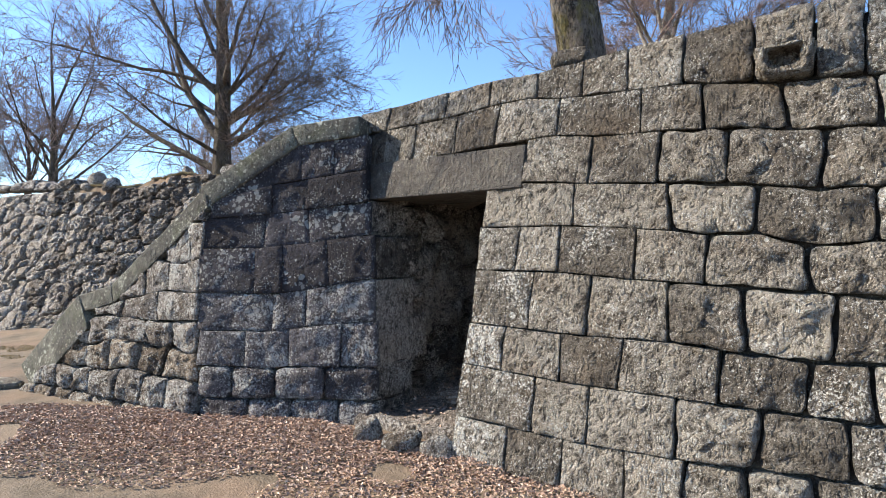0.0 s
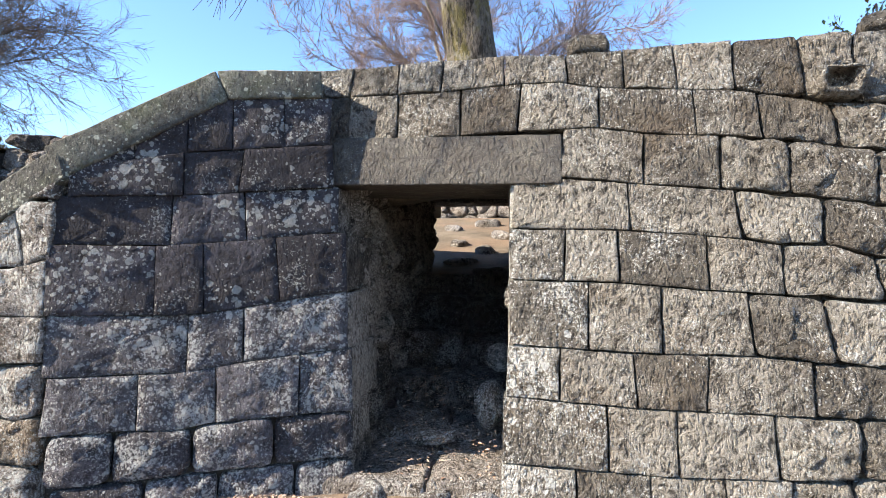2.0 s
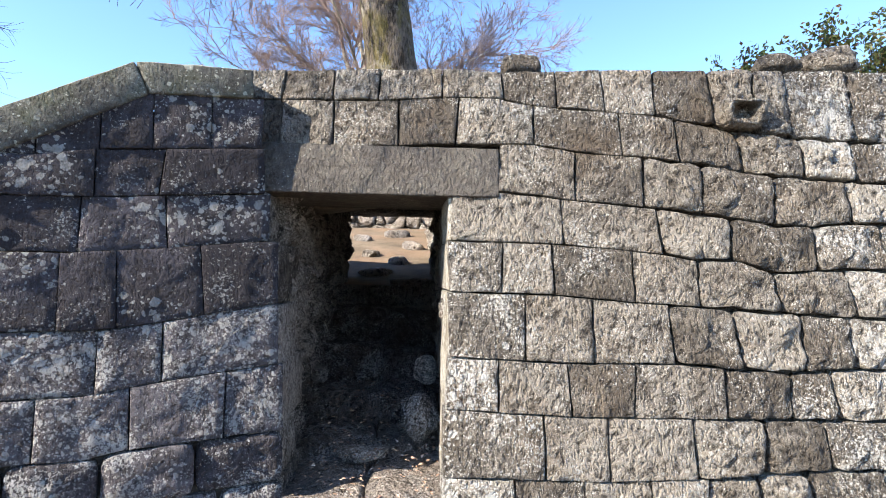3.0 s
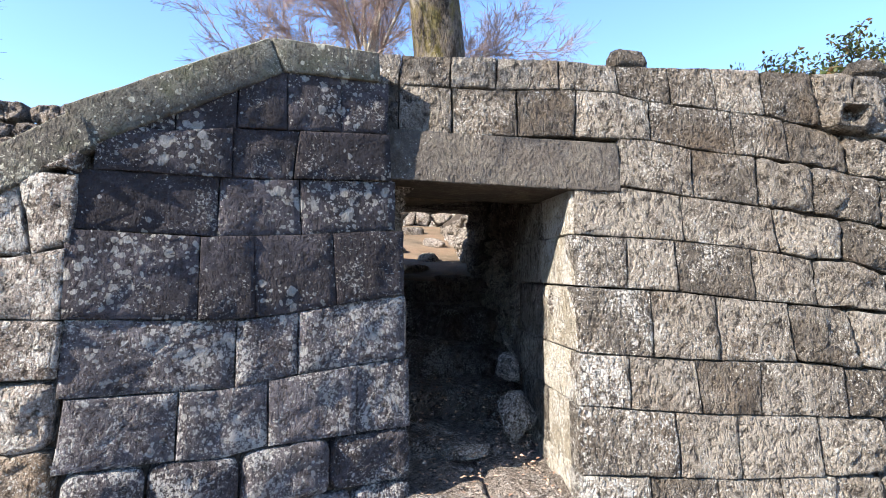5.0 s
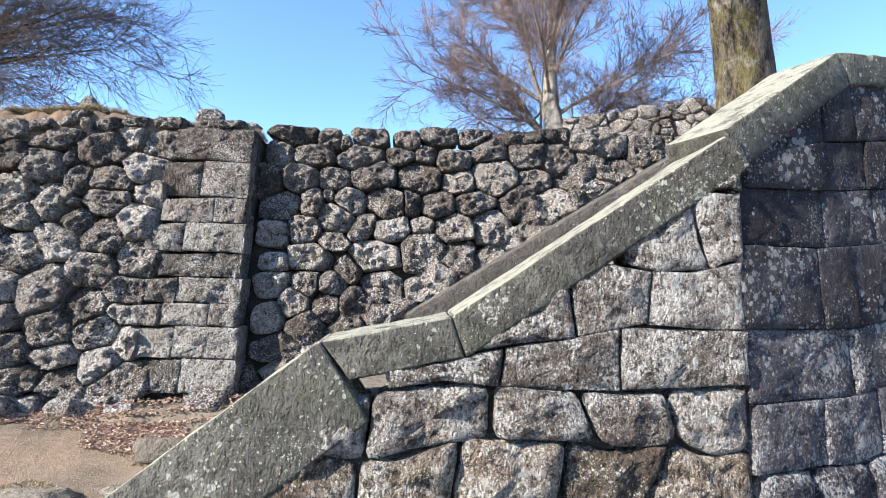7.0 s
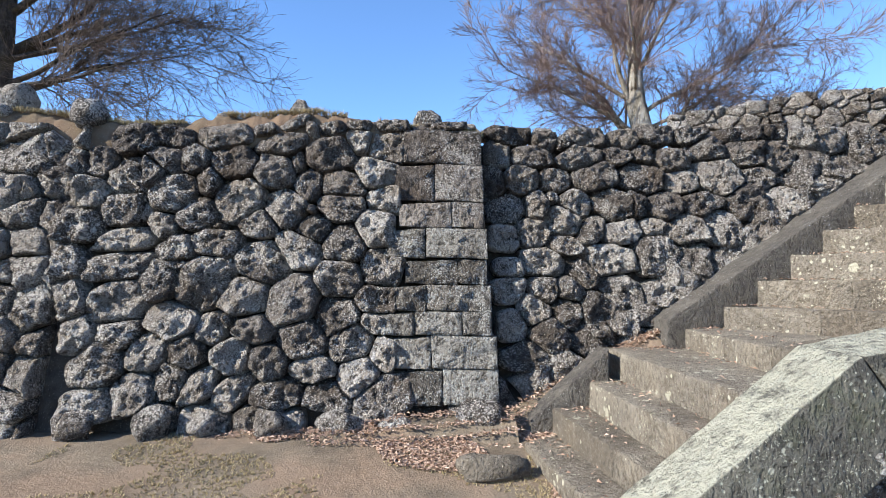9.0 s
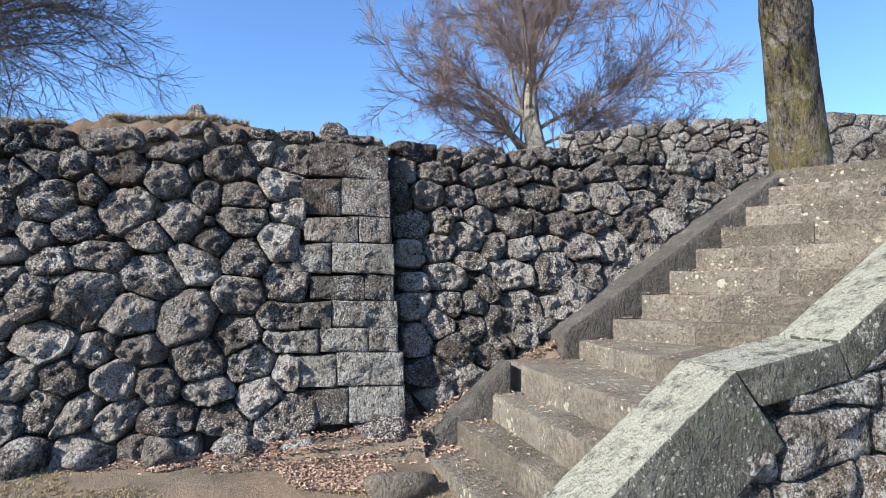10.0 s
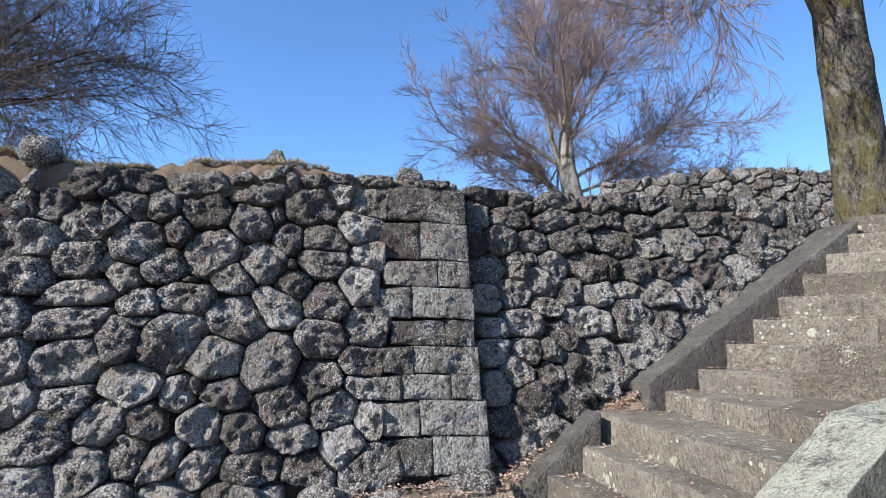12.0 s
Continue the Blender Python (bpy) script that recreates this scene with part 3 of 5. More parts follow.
def tread(fronts, backs, z, name="step"):
    (a, b), (c, d) = fronts, backs
    lo = z - 0.34
    cor = [Vector((*p, lo)) for p in (a, b, d, c)] + [Vector((*p, z)) for p in (a, b, d, c)]
    rough_block(name, cor, M_STEP, stair, bevel=0.016, rough=0.006)


EDGES = [((-3.95, 8.40), (-0.40, -1.0), 0.06), ((-3.56, 8.52), (-0.42, -1.0), 0.255), ((-3.24, 8.46), (-0.50, -1.0), 0.47), ((-2.85, 8.62), (-0.49, -1.0), 0.70), ((-2.25, 8.22), (-0.60, -1.0), 0.875)]
for k in range(8):
    u = -5.53 + 0.343 * k
    p = FS.flat(u, -6.3 - 0.045 * k, 0)
    EDGES.append(((p.x, p.y), (0.13, -1.0), 1.075 + 0.24 * k))
for k, (p, e, z) in enumerate(EDGES):
    r = meet(p, e, z)
    if k + 1 < len(EDGES):
        p2, e2, z2 = EDGES[k + 1]
        r2 = meet(p2, e2, z2)
        back = ((p2[0] + 0.12, p2[1]), (r2[0] + 0.12, r2[1]))
    else:
        back = ((p[0] + 0.5, p[1] - 0.1), (r[0] + 0.5, r[1] - 0.1))
    mid = lambda a, b, f: (a[0] + (b[0] - a[0]) * f, a[1] + (b[1] - a[1]) * f)
    cuts = [0, 0.42 + 0.16 * ((k * 37) % 10) / 10, 1] if k != 3 else [0, 1]
    for f, g in zip(cuts, cuts[1:]):
        tread((mid(p, r, f), mid(p, r, g)), (mid(*back, f), mid(*back, g)), z + (0.006 if f else 0))


def kerb(u0, z0, u1, z1, near, away, drop, name="kerb_slab"):
    """A sloping side slab from (u0, z0) to (u1, z1); near and away give its two sides at both ends."""
    c = [FS.flat(u0, near[0], z0 - drop), FS.flat(u1, near[1], z1 - drop), FS.flat(u1, away[1], z1 - drop), FS.flat(u0, away[0], z0 - drop),
         FS.flat(u0, near[0], z0), FS.flat(u1, near[1], z1), FS.flat(u1, away[1], z1), FS.flat(u0, away[0], z0)]
    rough_block(name, c, M_LINTEL, stair, bevel=0.014, rough=0.006)


kerb(-6.02, 0.955, -3.2, 2.68, (-6.15, -6.45), (-6.5, -7.0), 0.4)
kerb(-7.32, 0.16, -6.66, 0.74, (-5.84, -5.84), (-6.1, -6.1), 0.4)


# ---- rubble walls ----
def rubble_cells(u0, u1, z0, z1, du, dz, seed, slant=0.0):
    rng = random.Random(seed)
    seeds, row, z = [], 0, z0 - dz
    while z < z1 + dz:
        u = u0 - du + (row % 2) * du / 2
        while u < u1 + du:
            seeds.append((u + rng.uniform(-0.42, 0.42) * du, z + rng.uniform(-0.42, 0.42) * dz, rng.uniform(-1, 1) * 0.035 * du))
            u += du * rng.uniform(0.75, 1.25)
        z += dz
        row += 1
    out = []
    for i, (u, z, w) in enumerate(seeds):
        poly = [(u - 1, z - 1), (u + 1, z - 1), (u + 1, z + 1), (u - 1, z + 1)]
        for j, (a, b, q) in enumerate(seeds):
            if i == j or abs(a - u) > 3 * du or abs(b - z) > 3.4 * dz:
                continue
            poly = clip(poly, a - u, (b - z) * 1.25, ((a * a - u * u) + (b * b - z * z) * 1.25) / 2 + w - q)
        poly = clip(clip(clip(clip(poly, 1, 0, u1), -1, 0, -u0), 0, 1, z1), 0, -1, -z0)
        if len(poly) >= 3 and abs(area(poly)) > 0.012:
            out.append(poly)
    return out


def rubble(face, parent, polys, top, material=None, limit=300, name="stone", **how):
    """Fits rubble stones under the wall's crest; past the limit the rest are joined."""
    rest = ([], [])
    count = 0
    for poly in polys:
        cu = sum(p[0] for p in poly) / len(poly)
        whole = abs(area(poly))
        poly = clip(poly, 0, 1, top(cu))
        if len(poly) < 3 or abs(area(poly)) < 0.5 * whole:
            continue
        kw = dict(gap=0.0, bulge=0.045, edge=0.017, rough=0.055, soft=0, wobble=0.015, proud=random.uniform(-0.035, 0.035), step=0.045, lean=1.6, depth=0.22,
                  swell=((0.87, 0.55), (0.7, 0.85), (0.5, 0.96), (0.25, 1.0)))
        kw.update(how)
        if count < limit:
            stone(name, poly, face, material or M_RUBBLE, parent, **kw)
        else:
            v, f = stone_mesh(poly, face, **kw)
            rest[1].extend([tuple(i + len(rest[0]) for i in q) for q in f])
            rest[0].extend(v)
        count += 1
    if rest[0]:
        tagged(part("stones", rest, material or M_RUBBLE, parent, smooth=True), kind="stuff")


def crest_d(u):
    return 2.86 + 0.1 * math.sin(u * 1.7) + 0.07 * noise.noise((u * 2.3, 1, 0)) + (0.12 if -10.6 < u < -9.2 else 0) + max(0, -u - 12) * 0.07


def crest_e(u):
    return 2.86 + 0.05 * noise.noise((u * 3, 5, 0))


wall_d = tagged(part("wall_rubble", strip(FD, -18, -7.62, -0.6, 2.70, -0.6, -0.15), M_FILL), "dark rubble retaining wall of rounded lichen-covered stones", "wall", kind="structure")
# the dressed corner: its courses from above down, and the upright joints of each
D_ROWS = [2.79, 2.43, 2.05, 1.79, 1.50, 1.26, 1.02, 0.81, 0.53, 0.23, -0.03]
D_QUOINS = [(-8.35, -7.63), (-8.43, -8.09, -7.62), (-8.38, -7.93, -7.62), (-8.48, -8.18, -7.60), (-8.32, -7.88, -7.61), (-8.45, -8.18, -7.58), (-8.52, -8.28, -7.85, -7.59), (-8.45, -8.13, -7.55), (-8.29, -8.03, -7.54), (-7.94, -7.51)]
for k, js in enumerate(D_QUOINS):
    for i, (a, b) in enumerate(zip(js, js[1:])):
        a -= 0.05 if i == 0 else 0.0
        up = 0.03 * (1 - (a - js[0])) if i == 0 and len(js) > 2 else 0.0
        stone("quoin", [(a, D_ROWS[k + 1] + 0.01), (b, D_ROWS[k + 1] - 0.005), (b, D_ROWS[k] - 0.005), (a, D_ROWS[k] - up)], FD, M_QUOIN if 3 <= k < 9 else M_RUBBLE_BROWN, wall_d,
              gap=-0.002, bulge=0.016, edge=0.01, rough=0.028, soft=0, wobble=0.008, step=0.035, depth=0.3, proud=random.uniform(0.0, 0.03))


def fitted(rows, blocks=()):
    """Rubble stones from (u, z, width, height, tilt): rounded outlines, cut along the lines on which neighbours meet."""
    rnd = random.Random(len(rows))
    out = []
    for i, (u, z, w, h, tilt) in enumerate(rows):
        ca, sa = math.cos(radians(tilt)), math.sin(radians(tilt))
        poly, turn, power = [], rnd.uniform(0, 1), rnd.uniform(0.42, 0.62)
        for k in range(10):
            t = 2 * math.pi * (k + turn + rnd.uniform(-0.25, 0.25)) / 10
            grow = 0.62 * (1 + rnd.uniform(-0.09, 0.07))
            x = math.copysign(abs(math.cos(t)) ** power, math.cos(t)) * w * grow
            y = math.copysign(abs(math.sin(t)) ** power, math.sin(t)) * h * grow
            poly.append((u + x * ca - y * sa, z + x * sa + y * ca))
        for j, (p, q, w2, h2, tilt2) in enumerate(rows):
            d = math.hypot(p - u, q - z)
            if i == j or d > 1.2:
                continue
            e = ((p - u) / d, (q - z) / d)
            reach = []
            for ww, hh, tt in ((w, h, tilt), (w2, h2, tilt2)):
                x, y = e[0] * math.cos(radians(tt)) + e[1] * math.sin(radians(tt)), -e[0] * math.sin(radians(tt)) + e[1] * math.cos(radians(tt))
                reach.append(1 / math.sqrt((x / ww) ** 2 + (y / hh) ** 2))
            # the joint stands square between long and short axes of the two
            nx, nz = e[0] / (w * w2) ** 0.5, e[1] / (h * h2) ** 0.5
            nl = math.hypot(nx, nz)
            nx, nz = nx / nl, nz / nl
            f = reach[0] / (reach[0] + reach[1])
            poly = clip(poly, nx, nz, nx * (u + (p - u) * f) + nz * (z + (q - z) * f))
        for t in blocks:
            poly = clip(poly, *t)
        if len(poly) >= 3 and abs(area(poly)) > 0.004:
            out.append(poly)
    return out


D_STONES = []
D_STONES += [(-10.97, 2.64, 0.4, 0.29, 4), (-10.85, 2.61, 0.18, 0.21, -19), (-10.58, 2.67, 0.37, 0.2, -8), (-10.15, 2.69, 0.53, 0.23, 8), (-9.75, 2.78, 0.26, 0.12, 17), (-9.56, 2.62, 0.57, 0.21, 14), (-9.5, 2.83, 0.39, 0.11, 23), (-9.28, 2.76, 0.14, 0.17, 4), (-9.11, 2.79, 0.35, 0.14, 10), (-9.1, 2.52, 0.54, 0.34, 9), (-8.84, 2.66, 0.24, 0.23, 4), (-8.84, 2.83, 0.31, 0.11, 8), (-8.57, 2.6, 0.36, 0.34, -5), (-8.54, 2.83, 0.42, 0.12, 1), (-8.11, 2.82, 0.61, 0.1, 7)]
D_STONES += [(-11.53, 2.34, 0.39, 0.25, -8), (-11.31, 2.1, 0.34, 0.32, 9), (-11.24, 2.39, 0.25, 0.32, 4), (-10.94, 2.26, 0.45, 0.37, 3), (-10.78, 2.31, 0.23, 0.26, -30), (-10.65, 2.44, 0.37, 0.24, -25), (-10.38, 2.44, 0.25, 0.26, -20), (-10.24, 2.22, 0.21, 0.25, 15), (-10.02, 2.42, 0.44, 0.29, -2), (-9.62, 2.34, 0.35, 0.31, 3), (-9.41, 2.44, 0.13, 0.21, 4), (-9.3, 2.21, 0.26, 0.31, 3), (-8.97, 2.2, 0.44, 0.26, -19), (-8.64, 2.35, 0.39, 0.32, -19)]
D_STONES += [(-11.52, 2.04, 0.12, 0.3, 3), (-11.33, 1.79, 0.41, 0.3, 8), (-10.93, 1.93, 0.44, 0.33, 17), (-10.75, 1.91, 0.11, 0.19, 2), (-10.62, 1.78, 0.31, 0.27, 20), (-10.55, 2.09, 0.45, 0.35, 21), (-10.3, 1.9, 0.37, 0.29, 8), (-10.08, 1.79, 0.11, 0.05, 2), (-9.96, 2.03, 0.48, 0.37, 26), (-9.72, 1.8, 0.32, 0.25, -15), (-9.49, 1.96, 0.41, 0.36, 8), (-9.25, 1.96, 0.08, 0.09, 2), (-9.23, 1.8, 0.3, 0.25, -9), (-8.98, 1.99, 0.46, 0.29, -7), (-8.62, 1.79, 0.47, 0.36, 2), (-8.53, 2.06, 0.43, 0.27, -8)]
D_STONES += [(-11.33, 1.45, 0.26, 0.28, 13), (-10.91, 1.41, 0.63, 0.26, 16), (-10.91, 1.66, 0.91, 0.23, 17), (-10.44, 1.55, 0.33, 0.27, -10), (-10.42, 1.43, 0.18, 0.1, 1), (-10.1, 1.63, 0.42, 0.24, 1), (-9.65, 1.46, 0.47, 0.38, -15), (-9.37, 1.58, 0.45, 0.29, -30), (-8.96, 1.31, 0.41, 0.35, -15), (-8.92, 1.63, 0.37, 0.36, -15), (-8.59, 1.41, 0.36, 0.34, -20)]
D_STONES += [(-11.27, 1.11, 0.25, 0.33, 12), (-10.86, 1.1, 0.5, 0.38, 17), (-10.54, 1.29, 0.3, 0.35, -26), (-10.4, 0.94, 0.43, 0.27, -10), (-10.15, 1.27, 0.51, 0.45, 11), (-9.92, 0.93, 0.09, 0.14, -1), (-9.81, 1.14, 0.46, 0.32, 8), (-9.37, 1.1, 0.45, 0.44, 10), (-8.97, 0.98, 0.41, 0.32, 4), (-8.65, 0.92, 0.22, 0.18, -11), (-8.63, 1.12, 0.36, 0.26, 0)]
D_STONES += [(-11.16, 0.81, 0.26, 0.32, -1), (-10.97, 0.56, 0.44, 0.36, 10), (-10.81, 0.82, 0.33, 0.23, 10), (-10.57, 0.66, 0.36, 0.3, 21), (-10.23, 0.67, 0.27, 0.25, 15), (-10.05, 0.87, 0.24, 0.25, -17), (-9.85, 0.61, 0.26, 0.32, 26), (-9.68, 0.86, 0.36, 0.21, -9), (-9.53, 0.57, 0.31, 0.28, -5), (-9.26, 0.78, 0.42, 0.32, -16), (-9.16, 0.53, 0.39, 0.19, -2), (-8.83, 0.75, 0.37, 0.32, 30), (-8.55, 0.64, 0.23, 0.27, -16)]
D_STONES += [(-10.95, 0.26, 0.39, 0.26, -2), (-10.63, 0.34, 0.39, 0.3, 20), (-10.38, 0.11, 0.29, 0.3, -4), (-10.34, 0.43, 0.28, 0.31, 20), (-10.1, 0.38, 0.43, 0.21, 50), (-10.02, 0.09, 0.36, 0.34, 7), (-9.81, 0.35, 0.39, 0.24, 42), (-9.56, 0.07, 0.37, 0.31, 4), (-9.45, 0.33, 0.43, 0.22, 7), (-9.29, 0.06, 0.18, 0.24, -4), (-9.01, 0.3, 0.42, 0.21, -12), (-8.75, 0.48, 0.36, 0.28, 18), (-8.55, 0.3, 0.48, 0.33, 22)]
E_STONES = []
E_STONES += [(-7.42, 2.61, 0.27, 0.27, 4), (-7.28, 2.83, 0.5, 0.19, 4), (-7.05, 2.6, 0.43, 0.23, 3), (-6.89, 2.79, 0.29, 0.19, -1), (-6.72, 2.76, 0.14, 0.16, 4), (-6.57, 2.61, 0.5, 0.24, 8), (-6.47, 2.83, 0.39, 0.19, 4), (-6.13, 2.63, 0.28, 0.19, 8), (-6.04, 2.82, 0.28, 0.21, 4), (-5.83, 2.65, 0.22, 0.22, 3), (-5.7, 2.87, 0.43, 0.2, 4), (-5.55, 2.58, 0.36, 0.26, -2), (-5.29, 2.88, 0.37, 0.18, 4), (-5.12, 2.73, 0.39, 0.29, -6), (-4.76, 2.89, 0.46, 0.15, 4), (-4.73, 2.69, 0.41, 0.28, 3), (-4.37, 2.94, 0.32, 0.16, 4), (-4.34, 2.65, 0.38, 0.37, -12)]
E_STONES += [(-3.98, 2.6, 0.32, 0.26, 0), (-3.87, 2.86, 0.71, 0.32, 1), (-3.67, 2.56, 0.36, 0.22, 3), (-3.33, 2.82, 0.43, 0.41, 3)]
E_STONES += [(-7.51, 2.29, 0.27, 0.37, 3), (-7.17, 2.33, 0.35, 0.27, 0), (-6.82, 2.34, 0.33, 0.23, 3), (-6.4, 2.37, 0.47, 0.27, 14), (-5.89, 2.38, 0.49, 0.34, 3), (-5.5, 2.36, 0.37, 0.25, 3), (-5.07, 2.42, 0.47, 0.38, -5), (-4.63, 2.39, 0.38, 0.23, 3), (-4.18, 2.39, 0.47, 0.26, -2)]
E_STONES += [(-7.37, 2.02, 0.38, 0.3, 2), (-7.04, 2.06, 0.22, 0.32, 2), (-6.87, 2.15, 0.1, 0.12, 2), (-6.62, 2.09, 0.31, 0.27, -19), (-6.28, 2.07, 0.43, 0.34, -21), (-5.98, 2.08, 0.17, 0.28, 2), (-5.7, 2.08, 0.34, 0.28, 2), (-5.31, 2.1, 0.44, 0.24, 13), (-4.82, 2.12, 0.4, 0.34, 2), (-4.45, 2.14, 0.39, 0.28, 11)]
E_STONES += [(-7.4, 1.72, 0.29, 0.26, 1), (-7.09, 1.78, 0.34, 0.29, -14), (-6.8, 1.67, 0.33, 0.19, -9), (-6.78, 1.89, 0.41, 0.3, -10), (-6.5, 1.82, 0.46, 0.22, 46), (-6.19, 1.8, 0.41, 0.24, 11), (-5.88, 1.85, 0.27, 0.18, -8), (-5.53, 1.82, 0.45, 0.28, 1), (-5.15, 1.85, 0.39, 0.37, -8), (-4.65, 1.88, 0.43, 0.17, 26)]
E_STONES += [(-7.37, 1.21, 0.32, 0.26, 14), (-7.37, 1.42, 0.28, 0.19, 0), (-7.04, 1.22, 0.26, 0.28, -30), (-7.03, 1.47, 0.41, 0.29, -14), (-6.77, 1.21, 0.26, 0.25, 0), (-6.62, 1.36, 0.28, 0.22, -46), (-6.36, 1.5, 0.51, 0.29, 1), (-6.27, 1.2, 0.41, 0.29, -24), (-5.87, 1.2, 0.34, 0.23, 13), (-5.85, 1.55, 0.45, 0.41, 1), (-5.58, 1.31, 0.41, 0.17, 13), (-5.47, 1.55, 0.3, 0.28, 1), (-5.19, 1.52, 0.36, 0.2, 30)]
E_STONES += [(-7.37, 0.87, 0.27, 0.28, -1), (-7.22, 0.61, 0.49, 0.23, -2), (-7.14, 1.03, 0.28, 0.32, 18), (-7.02, 0.79, 0.33, 0.32, 17), (-6.81, 1.01, 0.26, 0.29, -30), (-6.56, 0.82, 0.15, 0.07, -1), (-6.55, 1.02, 0.28, 0.32, -1), (-6.28, 0.92, 0.24, 0.24, -1)]
ROUND = dict(gap=0.0, bulge=0.05, edge=0.018, rough=0.062, soft=1, wobble=0.008, step=0.035, lean=1.6, depth=0.24, swell=((0.93, 0.4), (0.84, 0.62), (0.73, 0.78), (0.61, 0.88), (0.49, 0.94), (0.37, 0.97), (0.25, 0.99), (0.12, 1.0)))


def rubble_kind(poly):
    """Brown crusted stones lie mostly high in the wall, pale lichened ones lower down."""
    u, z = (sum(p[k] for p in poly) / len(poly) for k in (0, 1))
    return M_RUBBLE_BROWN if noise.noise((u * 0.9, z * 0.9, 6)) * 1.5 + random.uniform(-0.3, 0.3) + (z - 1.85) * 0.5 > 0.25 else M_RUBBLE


for poly in fitted(D_STONES, [(1, 0, -7.66)]):
    mid = sum(p[1] for p in poly) / len(poly)
    edge_u = next((js[0] for k, js in enumerate(D_QUOINS) if D_ROWS[k] >= mid > D_ROWS[k + 1]), -7.7)
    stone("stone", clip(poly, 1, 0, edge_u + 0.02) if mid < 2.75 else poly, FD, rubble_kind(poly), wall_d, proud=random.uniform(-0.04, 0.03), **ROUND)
rubble(FD, wall_d, [p for p in rubble_cells(-13.2, -11.42, -0.35, 2.9, 0.36, 0.28, 12)], crest_d)
rubble(FD, wall_d, rubble_cells(-18, -13.2, -0.35, 2.9, 0.36, 0.28, 12), crest_d, limit=0, step=0.09)

wall_e = tagged(part("wall_rubble_recess", strip(FE, -7.7, -3.0, -0.6, 2.75, -0.6, -0.15), M_FILL), "rubble wall set back beside the stair, rounded stones", "wall", kind="structure")
for poly in fitted(E_STONES):
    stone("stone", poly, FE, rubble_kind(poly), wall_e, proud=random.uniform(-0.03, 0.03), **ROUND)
# low stones behind the kerb and the stair
rubble(FE, wall_e, [p for p in rubble_cells(-7.6, -3.1, 0.0, 2.6, 0.31, 0.25, 23) if sum(q[1] for q in p) / len(p) < 0.42 + max(0.0, (sum(q[0] for q in p) / len(p) + 7.3) * 0.66)], crest_e)



def cap_course(face, parent, u0, u1, base, seed):
    """The uneven top course: long low stones of changing height."""
    r = random.Random(seed)
    u = u0
    while u < u1:
        w = r.uniform(0.26, 0.6)
        z = base(u + w / 2)
        t = z + r.uniform(0.1, 0.24)
        k = r.uniform(-0.04, 0.04)
        stone("cap_stone", [(u, z - 0.03), (u + w, z - 0.03), (u + w - 0.03, t + k), (u + w / 2, t + 0.03), (u + 0.03, t - k)], face, M_RUBBLE, parent,
              gap=0.0, bulge=0.05, edge=0.025, rough=0.04, soft=1, wobble=0.012, proud=r.uniform(-0.04, 0.03), step=0.05, lean=1.2, depth=0.42)
        u += w


cap_course(FD, wall_d, -18, -12.2, lambda u: 2.86 + max(0, -u - 12) * 0.05, 52)


def crest_bank(u):
    """Height of the earth that lies over the rubble wall's crest."""
    return lerp_line([(-13, 3.0), (-11.8, 2.95), (-11.1, 2.86), (-10.5, 2.88), (-10.2, 2.98), (-9.9, 2.97), (-9.3, 3.03), (-8.9, 2.97), (-8.4, 2.89), (-7.7, 2.84)], u)


def earth_crest(u0, u1, n=220, m=18):
    v, f = [], []
    for i in range(n + 1):
        u = u0 + (u1 - u0) * i / n
        for j in range(m + 1):
            k = j / m
            z = crest_bank(u) - 0.14 * (1 - min(1.0, k * 5)) ** 1.5 - 0.1 * k
            p = FD.at(u, 2.75, -0.02 - 0.95 * k)
            w = Vector((p.x, p.y, z))
            v.append(w + Vector((0, 0, 0.06 * noise.noise(w * 3.5) + 0.05 * noise.noise(w * 9) + 0.03 * noise.noise(w * 25) - 0.015 - (0.25 if j == 0 else 0))))
    for i in range(n):
        for j in range(m):
            a = i * (m + 1) + j
            f.append((a, a + m + 1, a + m + 2, a + 1))
    return v, f


tagged(part("earth_crest", earth_crest(-13, -7.7), M_TURF, smooth=True), "crumbling dry earth and turf over the rubble wall's crest", "earth", kind="structure")

# ---- the tunnel behind the doorway ----
tunnel = tagged(new("passage"), "dark stone passage climbing through the wall", "passage", kind="structure")


def side_face(u, sign):
    """A face along the passage: its u runs inwards, out of it is towards the passage."""
    f = Plane(0, 0, 0)
    a = FA
    inward = (-a.n[0], -a.n[1])
    f.d, f.n = inward, (a.d[0] * sign, a.d[1] * sign)
    f.off = u * sign
    f.lean = 0.0
    return f


FL, FR = side_face(-3.32, 1), side_face(-2.03, -1)
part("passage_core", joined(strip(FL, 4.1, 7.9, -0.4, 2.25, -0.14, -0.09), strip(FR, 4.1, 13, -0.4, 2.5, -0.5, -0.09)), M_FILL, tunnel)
for f, s, far in ((FL, 31, 7.9), (FR, 32, 13.0)):
    rubble(f, tunnel, rubble_cells(4.0, far, -0.1, 2.3, 0.4, 0.3, s), lambda u: 2.3, bulge=0.06)
for k in range(5):
    a = -3.31 - 0.222 * 2.1 - 0.86 - 0.75 * k
    c = [FA.flat(u, n, z) for z in (2.24 + 0.02 * (k % 2), 2.45) for u, n in ((-3.42, a), (-1.8, a), (-1.8, a - 0.72), (-3.42, a - 0.72))]
    rough_block("roof_slab", c, M_RUBBLE, tunnel, bevel=0.03, rough=0.02)
PASSAGE = [(-3.5, 0.03), (-4.35, 0.14), (-5.1, 0.36), (-5.75, 0.66), (-6.4, 0.98), (-7.05, 1.3), (-7.9, 1.33)]
